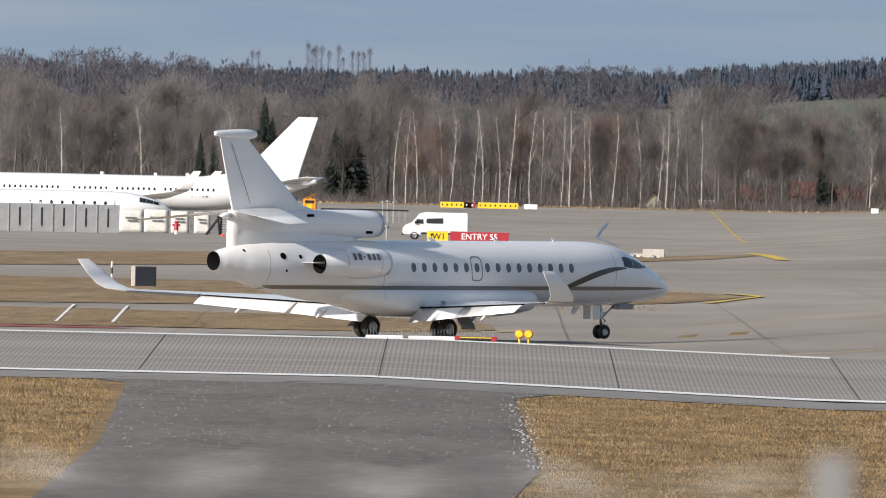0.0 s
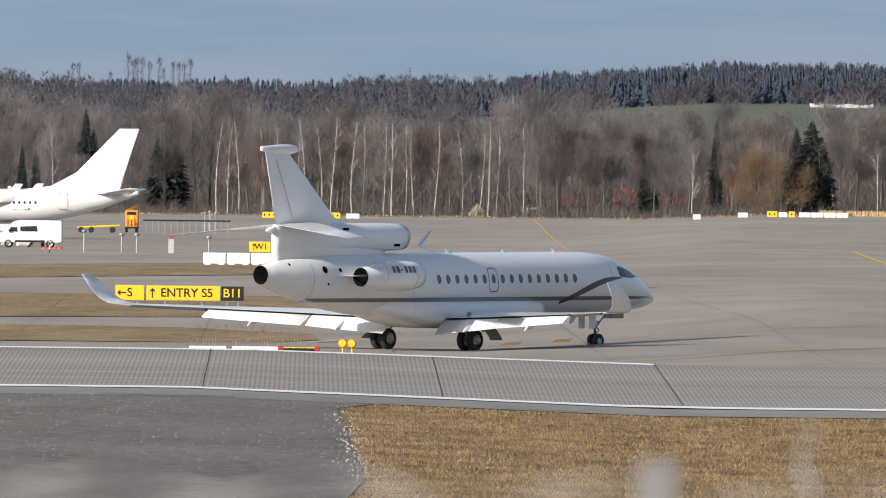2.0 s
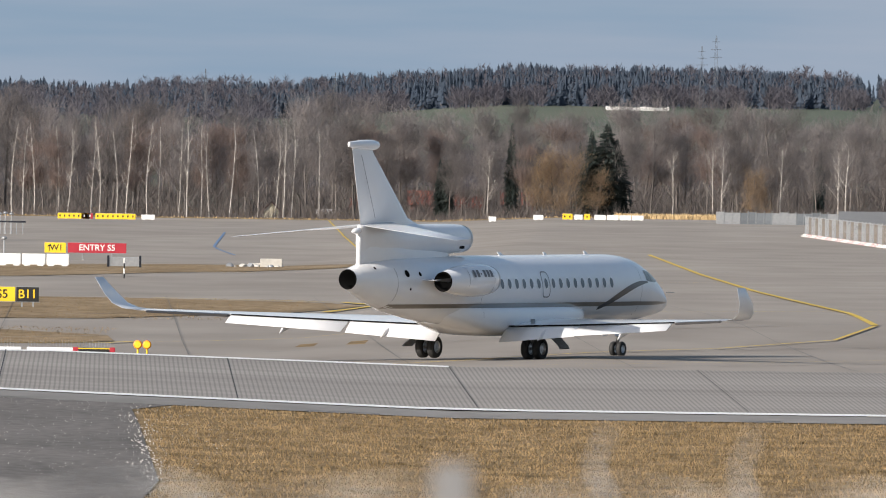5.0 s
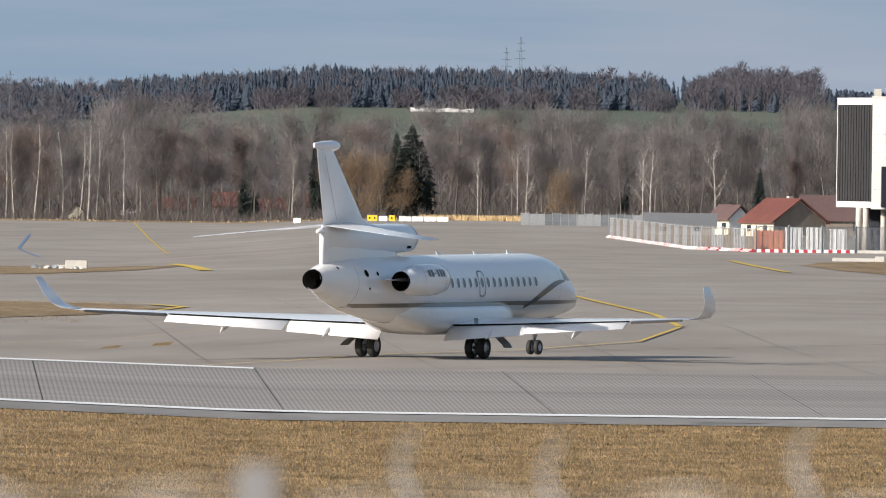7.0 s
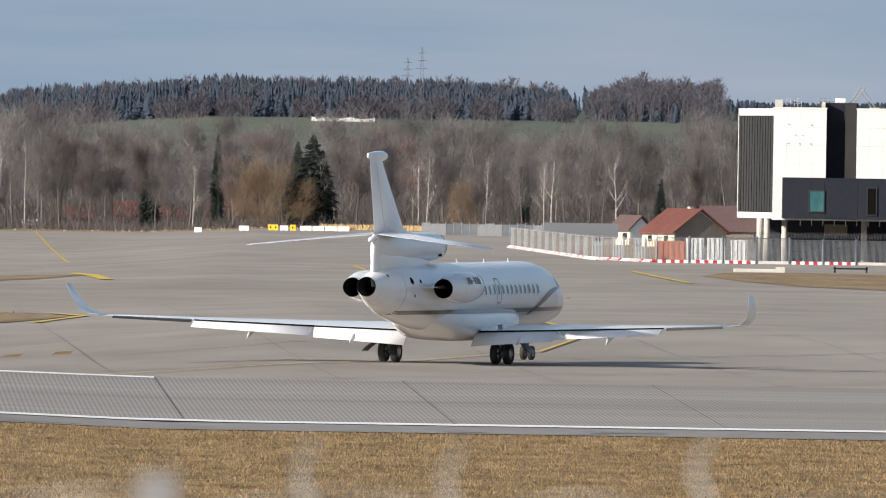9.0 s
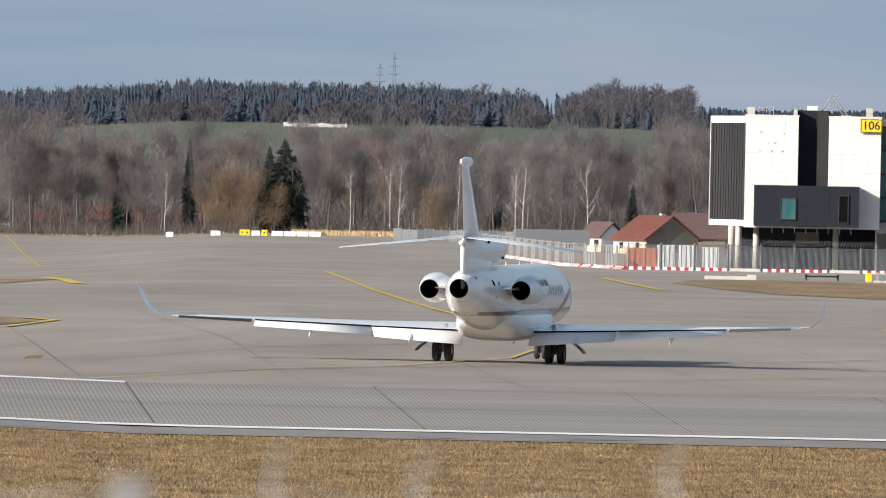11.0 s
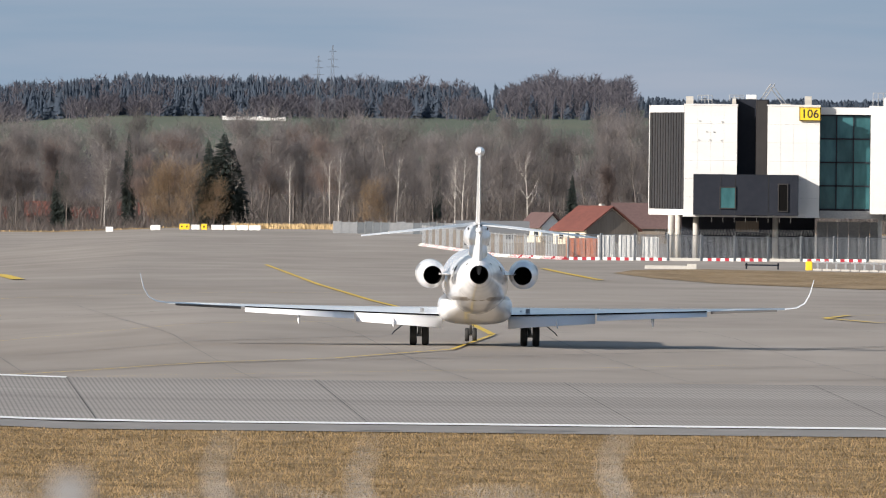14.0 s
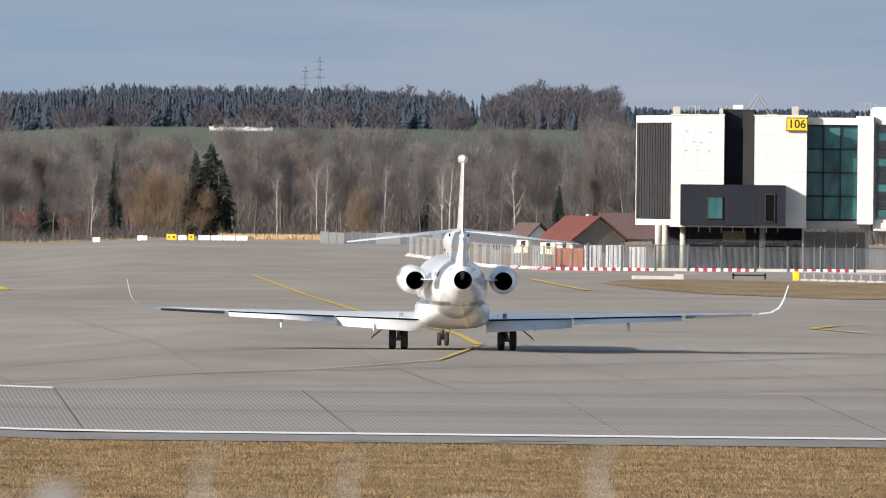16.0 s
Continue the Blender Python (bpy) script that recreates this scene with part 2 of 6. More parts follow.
# ---------------------------------------------------------------- small tools
def part(name, bm, material, parent=None, label="", smooth=False, at=None):
    """Links a bmesh as one mesh object, under a thing or a part."""
    me = bpy.data.meshes.new(name)
    bmesh.ops.recalc_face_normals(bm, faces=bm.faces)
    if smooth:
        for f in bm.faces:
            f.smooth = True
    bm.to_mesh(me)
    bm.free()
    for m in (material if isinstance(material, (list, tuple)) else (material,)):
        me.materials.append(m)
    ob = new(name, me)
    if parent:
        ob.parent = parent
    if at is not None:
        ob.matrix_basis = at
    return tagged(ob, label)


def thing(name, m, label, category, group="", kind=""):
    ob = new(name)
    ob.matrix_basis = m
    return tagged(ob, label, category, group, kind)


def box(bm, x0, x1, y0, y1, z0, z1, bevel=0.0, mi=0):
    m = Matrix.Translation(((x0 + x1) / 2, (y0 + y1) / 2, (z0 + z1) / 2)) @ Matrix.Diagonal((x1 - x0, y1 - y0, z1 - z0, 1))
    r = bmesh.ops.create_cube(bm, size=1, matrix=m)
    faces = {f for v in r["verts"] for f in v.link_faces}
    for f in faces:
        f.material_index = mi
    if bevel:
        edges = {e for v in r["verts"] for e in v.link_edges}
        bmesh.ops.bevel(bm, geom=list(edges), offset=bevel, segments=2, affect="EDGES", profile=0.6)
    return bm


def boxes(*items, bevel=0.0):
    bm = bmesh.new()
    for i in items:
        box(bm, *i, bevel=bevel)
    return bm


def tube(bm, p, q, r0, r1=None, n=10, caps=True, mi=0):
    p, q = Vector(p), Vector(q)
    r1 = r0 if r1 is None else r1
    m = Matrix.Translation((p + q) / 2) @ (q - p).to_track_quat("Z", "Y").to_matrix().to_4x4()
    r = bmesh.ops.create_cone(bm, cap_ends=caps, segments=n, radius1=r0, radius2=r1, depth=(q - p).length, matrix=m)
    for f in {f for v in r["verts"] for f in v.link_faces}:
        f.material_index = mi
    return bm


def loft(bm, rings, close=True, caps=(True, True), mi=0):
    """Skins rings of equal count."""
    vs = [[bm.verts.new(p) for p in r] for r in rings]
    n = len(vs[0])
    for a, b in zip(vs, vs[1:]):
        for i in range(n if close else n - 1):
            j = (i + 1) % n
            bm.faces.new((a[i], a[j], b[j], b[i])).material_index = mi
    for ring, yes in ((vs[0], caps[0]), (vs[-1], caps[1])):
        if yes:
            bm.faces.new(ring).material_index = mi
    return bm


def oval(x, zc, ry, rz, n=36, power=2.0, y=0.0):
    pts = []
    for k in range(n):
        a = 2 * math.pi * k / n
        c, s = math.cos(a), math.sin(a)
        pts.append((x, y + ry * math.copysign(abs(c) ** (2 / power), c), zc + rz * math.copysign(abs(s) ** (2 / power), s)))
    return pts


def smooth_rings(st, per=4):
    """Catmull-Rom between stations, so that a body bends without facets."""
    out = []
    st = [np.array(s, float) for s in st]
    for i in range(len(st) - 1):
        p0, p1, p2, p3 = st[max(i - 1, 0)], st[i], st[i + 1], st[min(i + 2, len(st) - 1)]
        for k in range(per):
            t = k / per
            q = 0.5 * (2 * p1 + (p2 - p0) * t + (2 * p0 - 5 * p1 + 4 * p2 - p3) * t * t + (3 * p1 - p0 - 3 * p2 + p3) * t ** 3)
            q[0] = p1[0] + (p2[0] - p1[0]) * t
            out.append(q)
    return out + [st[-1]]


def airfoil(le, te, thick, n=9, up=Vector((0, 0, 1))):
    """A closed wing section from the leading to the trailing edge."""
    le, te = Vector(le), Vector(te)
    prof = [(0.5 * (1 - math.cos(math.pi * k / n))) for k in range(n + 1)]
    h = lambda u: thick * 2.9 * (0.2969 * math.sqrt(u) - 0.126 * u - 0.3516 * u * u + 0.2843 * u ** 3 - 0.1036 * u ** 4)
    top = [le.lerp(te, u) + up * (h(u) * 1.15) for u in prof]
    bot = [le.lerp(te, u) - up * (h(u) * 0.85) for u in prof[1:-1]]
    return top + bot[::-1]


def wire_run(bm, pts, r, n=5):
    """One unbroken wire through points."""
    rings = []
    for i, p in enumerate(pts):
        d = (pts[min(i + 1, len(pts) - 1)] - pts[max(i - 1, 0)]).normalized()
        a = d.orthogonal().normalized()
        b = d.cross(a)
        rings.append([p + a * (r * math.cos(2 * math.pi * k / n)) + b * (r * math.sin(2 * math.pi * k / n)) for k in range(n)])
    return loft(bm, rings)


def lettering(name, text, size, material, parent, m, label=""):
    cu = bpy.data.curves.new(name, "FONT")
    cu.body, cu.size, cu.align_x, cu.align_y, cu.extrude = text, size, "CENTER", "CENTER", 0.004
    cu.offset = size * 0.012
    ob = new(name, cu)
    bpy.context.view_layer.update()
    me = bpy.data.meshes.new_from_object(ob.evaluated_get(bpy.context.evaluated_depsgraph_get()))
    bpy.data.objects.remove(ob)
    me.materials.clear()
    me.materials.append(material)
    ob = new(name, me)
    ob.parent = parent
    ob.matrix_basis = m
    return tagged(ob, label)


# ---------------------------------------------------------------- ground
# height of the ground: three columns (far left, left, right of the taxiway) by distance
YS = [-400, 45, 80, 300, 560, 622, 651, 680, 700, 720, 745, 770, 787, 805, 822, 840, 870, 910, 960, 1100, 1400, 1700, 2000, 2400, 2800, 3250, 3500, 3800, 4100, 4900]
Z_FAR = [4.9, 4.9, 0, 0, 0, 0, .34, .68, .44, .2, -.10, -.40, -.44, -.46, -.46, -.46, -.50, -.60, -.45, -.2, -.3, -1.0, -1.3, -.9, -.7, -.5, 5.0, 13.2, 16, 17]
Z_LEFT = [4.9, 4.9, 0, 0, 0, 0, .34, .68, .44, .2, -.10, -.40, -.44, -.48, -.50, -.52, -.52, -.52, -.40, -.2, 0, 0, 0, 0, 0, 0, 7, 16, 19, 20]
Z_RIGHT = [4.9, 4.9, 0, 0, 0, 0, .34, .68, .46, .25, .05, -.15, -.12, -.09, -.04, .03, .145, .44, .48, .3, 0, 0, 0, 0, 0, 0, 7, 16, 19, 20]
XS = [-2500, -900, -300, -130, -80, -60, -45, -35, -25, -18, -10, -9, -8, -7, -6, -5, -4, -3, 0, 6, 12, 18, 30, 60, 110, 300, 900, 2500]

# finer steps where the columns meet
_more = sorted(YS + [1000, 1050, 1180, 1250, 1325, 1480, 1550, 1620, 1780, 1850, 1925, 2100, 2200, 2300, 2600])
Z_FAR, Z_LEFT, Z_RIGHT = ([float(np.interp(y, YS, z)) for y in _more] for z in (Z_FAR, Z_LEFT, Z_RIGHT))
YS = _more
XS = sorted(XS + [-23.5, -22, -20, -16, -14, -12, -2])


LIFT_Y = ((80, 300, 622, 651, 680, 700, 840), (0.0, 0.42, 0.42, 0.38, 0.33, 0.30, 0.0))


def gz(x, y):
    # the runway climbs gently towards the far left
    return gz_flat(x, y) + float(np.interp(y, *LIFT_Y)) * max(0.0, min(1.0, (-5 - x) / 13))


def gz_flat(x, y):
    a, b, c = (float(np.interp(y, YS, z)) for z in (Z_FAR, Z_LEFT, Z_RIGHT))
    z = b + (c - b) * max(0.0, min(1.0, (x + 14) / 12))
    if x < -10:
        z += (a - b) * (min(1, (-10 - x) / 15) if y < 3260 else max(0, min(1, (-24 - x) / 36)))
    return z


def drape(name, outline, lift, material, label="", parent=None, category="", kind=""):
    """A flat piece of ground that follows the terrain."""
    bm = bmesh.new()
    bm.faces.new([bm.verts.new((x, y, 0)) for x, y in outline])
    xs, ys = [p[0] for p in outline], [p[1] for p in outline]
    for axis, lines, lo, hi in ((0, XS, min(xs), max(xs)), (1, YS, min(ys), max(ys))):
        for v in lines:
            if lo < v < hi:
                co, no = [0, 0, 0], [0, 0, 0]
                co[axis], no[axis] = v, 1
                bmesh.ops.bisect_plane(bm, geom=bm.verts[:] + bm.edges[:] + bm.faces[:], plane_co=co, plane_no=no)
    for v in bm.verts:
        v.co.z = gz(v.co.x, v.co.y) + lift
    bmesh.ops.triangulate(bm, faces=bm.faces)
    ob = part(name, bm, material, parent, label, True)
    return tagged(ob, label, category, kind=kind)


def ribbon(name, line, width, lift, material, parent=None, label=""):
    """A painted line along points of the plan; its width is measured across the line."""
    pts = []
    for (x0, y0), (x1, y1) in zip(line, line[1:]):
        n = max(1, int(abs(y1 - y0) / 15) + int(abs(x1 - x0) / 3))
        pts += [Vector((x0 + (x1 - x0) * k / n, y0 + (y1 - y0) * k / n)) for k in range(n)]
    pts.append(Vector(line[-1]))
    bm = bmesh.new()
    rows = []
    for i, p in enumerate(pts):
        d = (pts[min(i + 1, len(pts) - 1)] - pts[max(i - 1, 0)]).normalized()
        s = Vector((d.y, -d.x)) * width / 2
        rows.append([bm.verts.new((q.x, q.y, gz(q.x, q.y) + lift)) for q in (p - s, p + s)])
    for a, b in zip(rows, rows[1:]):
        bm.faces.new((a[0], a[1], b[1], b[0]))
    return part(name, bm, material, parent, label)


def build_ground():
    bm = bmesh.new()
    g = [[bm.verts.new((x, y, gz(x, y))) for x in XS] for y in YS]
    for a, b in zip(g, g[1:]):
        for i in range(len(XS) - 1):
            f = bm.faces.new((a[i], a[i + 1], b[i + 1], b[i]))
            f.material_index = 1 if a[i].co.y > 3200 else 0
    ground = part("ground", bm, [M_GRASS, M_FIELD], smooth=True)
    tagged(ground, "dry winter grass rising to pale green fields", "grass", kind="structure")
    apron = drape("apron", [(-900, 684), (900, 684), (900, 2780), (-900, 2780)], 0.02, M_APRON,
                  "wide worn grey-brown concrete apron and taxiways", None, "apron", "structure")
    runway = drape("runway", [(-900, 622), (900, 622), (900, 680), (-900, 680)], 0.03, M_RUNWAY,
                   "grooved grey concrete runway with white edge lines", None, "runway", "structure")
    drape("shoulder", [(-900, 604), (900, 606), (900, 621.9), (-900, 621.9)], 0.02, M_SHOULDER, "pale concrete runway shoulder", None, "shoulder", "structure")
    drape("far_shoulder", [(-900, 680.1), (900, 680.1), (900, 684), (-900, 684)], 0.02, M_SHOULDER, "pale concrete runway shoulder", None, "shoulder", "structure")
    drape("service_road", [(-17.5, 400), (-9.3, 400), (-9.9, 470), (-12.3, 560), (-13.2, 592), (-12.4, 606), (-25.0, 606), (-23.6, 598), (-22.6, 570), (-19.5, 480)],
          0.015, M_ASPHALT, "patched dark asphalt service road", None, "road", "structure")
    # edge lines, worn into short teeth by the grooves
    ribbon("edge_line", [(-900, 622.9), (900, 623.2)], 2.3, 0.04, M_WHITE_LINE, runway)
    ribbon("edge_line", [(-900, 679.2), (-5.64, 678.9)], 2.0, 0.04, M_WHITE_LINE, runway)
    for k in range(-6, 9):
        near = -4.28 + (k * 6.66 if k < 0 else k * 7.49)
        ribbon("joint", [(near, 622), (near - 1.38, 680)], 0.028, 0.036, M_JOINT, runway)
    rnd = random.Random(4)
    for k in range(9):
        cx, cy, w = rnd.uniform(-26, 10), rnd.uniform(606.5, 613), rnd.uniform(0.6, 2.2)
        ribbon("tar_crack", [(cx, cy), (cx + w * .5, cy + rnd.uniform(-.8, .8)), (cx + w, cy + rnd.uniform(-.5, .5))], rnd.uniform(.15, .8), 0.026, M_TAR, ground)
    # grass islands between the taxiways
    for name, o in (("grass_island", [(-400, 884), (-36, 884), (-26, 887), (-22.2, 895), (-21, 908), (-21.8, 930), (-27, 950), (-40, 962), (-400, 964)]),
                    ("grass_island", [(-400, 985), (-44, 985), (-24, 1005), (-16, 1045), (-13.2, 1085), (-15, 1105), (-24, 1125), (-51, 1134), (-400, 1134)]),
                    ("grass_island", [(-400, 1240), (-56, 1238), (-36, 1330), (-28, 1405), (-20, 1480), (-17.6, 1550), (-22, 1590), (-32, 1610), (-48, 1520), (-60, 1400), (-400, 1390)]),
                    ("grass_island", [(25.5, 1612), (27, 1540), (30, 1470), (38, 1413), (200, 1413), (200, 1665), (45, 1662), (34, 1696), (28, 1668)])):
        drape(name, o, 0.05, M_ISLAND, "dry brown grass island between taxiways", None, "grass", "structure")
    # yellow guide lines
    for o, w in (([(0.8, 1690), (6.2, 1185), (9.2, 985), (9.6, 912)], 0.30), ([(9.6, 910), (7.6, 870), (3.0, 838), (-3.8, 813), (-9.4, 782), (-30, 742)], 0.16),
                 ([(-60, 770), (0, 752), (60, 760)], 0.12), ([(21.3, 1673), (22.0, 1585), (22.9, 1498)], 0.5),
                 ([(-19.2, 1600), (-17.2, 1540), (-15.2, 1450)], 0.9), ([(-24, 1128), (-14.5, 1110), (-12.4, 1085), (-14.5, 1050)], 0.5),
                 ([(-30, 880), (-24, 884), (-20.9, 893), (-19.9, 906)], 0.3), ([(34, 1105), (28.5, 1085), (26.6, 1055), (28, 1020), (33, 998)], 0.35),
                 ([(-38, 2770), (-30, 2300), (-23.6, 1950)], 0.2),
                 ([(-30, 868), (-11.8, 928), (-0.5, 965), (12, 1008)], 0.13), ([(-28, 716), (-9.8, 770), (-0.3, 785), (18, 830)], 0.07), ([(-14.1, 1228), (-6, 1250), (6, 1285)], 0.12), ([(-60, 872), (-24, 874)], 0.1)):
        ribbon("guide_line", o, w, 0.07, M_YELLOW_LINE, apron)
    for x0, y0, x1, y1 in ((-38.7, 908, -40.9, 978), (-36.5, 910, -38.5, 976)):
        ribbon("stop_bar", [(x0, y0), (x1, y1)], 0.13, 0.06, M_WHITE_LINE, apron)
    ribbon("red_line", [(-60, 868), (-41, 872), (-35, 875)], 7.0, 0.05, M_RED_LINE, apron)
    ribbon("blue_line", [(-43, 2350), (-38.5, 2050), (-33, 1850)], 0.25, 0.05, M_BLUE_LINE, apron)
    # slab joints of the apron
    for k in range(-14, 15):
        x0 = k * 7.5 + 2.0
        ribbon("slab_joint", [(x0, 686), (x0 - 4.6, 880), (x0 - 11, 1150)], 0.022, 0.06, M_TAR, apron)
    for k, y in enumerate((702, 735, 777, 826, 893, 985, 1090, 1230, 1420, 1640)):
        ribbon("slab_joint", [(max(-60, (690 - y) / 2.6), max(690, y - 156)), (60, y + 156)], (0.25 + y / 2500) * .35, 0.06, M_SHOULDER if k % 3 else M_ASPHALT, apron)


build_ground()


# ---------------------------------------------------------------- the business jet
FUSELAGE = smooth_rings([(13.44, 1.86, .03, .03), (13.32, 1.88, .19, .18), (12.92, 1.97, .42, .40), (12.32, 2.09, .66, .62), (11.62, 2.22, .87, .83),
                         (10.95, 2.33, 1.02, 1.02), (10.2, 2.42, 1.13, 1.15), (9.2, 2.46, 1.20, 1.22), (8.0, 2.46, 1.24, 1.24), (2.0, 2.46, 1.24, 1.24),
                         (-3.0, 2.47, 1.24, 1.23), (-5.0, 2.56, 1.15, 1.14), (-7.0, 2.70, .96, .97), (-8.3, 2.80, .72, .75), (-9.0, 2.86, .55, .57), (-9.4, 2.88, .45, .46), (-9.71, 2.90, .36, .36)])
FAIRING = smooth_rings([(6.6, 1.55, .5, .25), (5.6, 1.48, 1.08, .48), (4.2, 1.46, 1.38, .62), (1.0, 1.47, 1.45, .66), (-1.6, 1.50, 1.40, .62), (-3.4, 1.68, 1.05, .42), (-4.8, 1.85, .45, .18)], 3)


def skin(x, z, off=0.006):
    """Half width of the fuselage at a station and height."""
    st = FUSELAGE[::-1]
    xs = [s[0] for s in st]
    zc, ry, rz = (float(np.interp(x, xs, [s[k] for s in st])) for k in (1, 2, 3))
    u = max(-1, min(1, (z - zc) / rz))
    w = ry * math.sqrt(max(0.0, 1 - u * u))
    st = FAIRING[::-1]
    xs = [s[0] for s in st]
    if xs[0] < x < xs[-1]:
        zc, ry, rz = (float(np.interp(x, xs, [s[k] for s in st])) for k in (1, 2, 3))
        w = max(w, ry * max(0.0, 1 - abs((z - zc) / rz) ** 3) ** (1 / 3))
    return w + off


def skin_strip(bm, rows, side, off=0.006, across=3):
    """A painted band on the fuselage: rows of station, lower and upper height."""
    g = []
    for x, lo, hi in rows:
        g.append([bm.verts.new((x, side * skin(x, lo + (hi - lo) * k / across, off), lo + (hi - lo) * k / across)) for k in range(across + 1)])
    for a, b in zip(g, g[1:]):
        for i in range(across):
            bm.faces.new((a[i], a[i + 1], b[i + 1], b[i]))
    return bm


def wheel_mesh(bm, r, w, rim):
    """A tyre with rounded shoulders and a dished rim, turning about the y axis."""
    prof = [(rim, -w * .42, 0), (r * .86, -w * .5, 0), (r * .97, -w * .36, 0), (r, -w * .15, 0), (r, w * .15, 0), (r * .97, w * .36, 0), (r * .86, w * .5, 0), (rim, w * .42, 0)]
    hub = [(rim, -w * .42, 1), (rim * .92, -w * .2, 1), (rim * .45, -w * .26, 1), (.02, -w * .3, 1)]
    for p in (prof, hub, [(a, -b, m) for a, b, m in hub]):
        rings = [[(a * math.cos(2 * math.pi * k / 24), b, a * math.sin(2 * math.pi * k / 24)) for k in range(24)] for a, b, _ in p]
        loft(bm, rings, caps=(False, False), mi=p[0][2])
    for k in range(8):
        a = 2 * math.pi * k / 8
        c, s = math.cos(a) * rim * .7, math.sin(a) * rim * .7
        tube(bm, (c, -w * .27, s), (c, w * .27, s), rim * .09, n=6, mi=2)
    return bm


def nacelle(jet, y):
    """A side engine; its axis toes in towards the tail."""
    s = 1 if y > 0 else -1
    toe = lambda x: y - s * .035 * (-2.7 - x)
    bm = bmesh.new()
    st = smooth_rings([(-2.76, 2.87, .43), (-2.88, 2.87, .49), (-3.3, 2.86, .55), (-3.9, 2.85, .575), (-4.8, 2.84, .545), (-5.5, 2.83, .44), (-5.93, 2.82, .355)], 3)
    loft(bm, [oval(q[0], q[1], q[2], q[2], 32, y=toe(q[0])) for q in st], caps=(False, False))
    nac = part("engine_nacelle", bm, M_PAINT, jet, "white engine nacelle", True)
    bm = bmesh.new()
    loft(bm, [oval(a, 2.87, r, r, 32, y=toe(a)) for a, r in ((-2.89, .497), (-2.78, .465), (-2.74, .435), (-2.78, .40), (-3.0, .385))], caps=(False, False))
    part("intake_lip", bm, M_METAL, nac, "polished metal intake lip", True)
    bm = bmesh.new()
    loft(bm, [oval(a, 2.87, r, r, 24, y=toe(a)) for a, r in ((-3.0, .385), (-3.02, .1), (-2.95, .02))])
    part("fan", bm, M_DARK, nac, "dark engine fan")
    # Throat is coloured black so that it reads as unlit depth.
    bm = bmesh.new()
    loft(bm, [oval(a, 2.82, r, r, 32, y=toe(a)) for a, r in ((-5.92, .357), (-5.97, .35), (-5.97, .325), (-4.7, .30), (-4.68, .02))], caps=(False, True))
    part("exhaust_nozzle", bm, M_DARK, nac, "exhaust nozzle blackened to look unlit inside", True)
    for q in (-3.32, -4.95):
        bm = bmesh.new()
        r = float(np.interp(-q, [-k[0] for k in st], [k[2] for k in st])) + .004
        loft(bm, [oval(q, 2.855, r, r, 32, y=toe(q)), oval(q - .018, 2.855, r, r, 32, y=toe(q))], caps=(False, False))
        part("cowl_seam", bm, M_PAINT_GREY, nac, "thin grey cowl seam")
    bm = bmesh.new()
    loft(bm, [airfoil((-3.4, s * .95, 2.86), (-6.2, s * .8, 2.86), .34), airfoil((-3.5, s * 1.5, 2.86), (-6.25, s * 1.5, 2.86), .30)])
    part("engine_pylon", bm, M_PAINT, jet, smooth=True)
    # lettering on the nacelle as plain bars
    for k, w in enumerate((.13, .17, .1, .16, .16, .16)):
        bm = bmesh.new()
        x0 = -4.72 + k * .225
        r = .580
        lo, hi = ((22, 28) if k == 2 else (13, 41))
        ring = [radians(lo + (hi - lo) * q / 4) for q in range(5)]
        for a0, a1 in zip(ring, ring[1:]):
            bm.faces.new([bm.verts.new((x, toe(x) + s * r * math.cos(a), 2.852 + r * math.sin(a))) for x, a in ((x0, a0), (x0 + w, a0), (x0 + w, a1), (x0, a1))])
        bmesh.ops.remove_doubles(bm, verts=bm.verts, dist=.001)
        part("marking_bar", bm, M_PAINT_GREY, nac, "dark grey marking bar")
    return nac


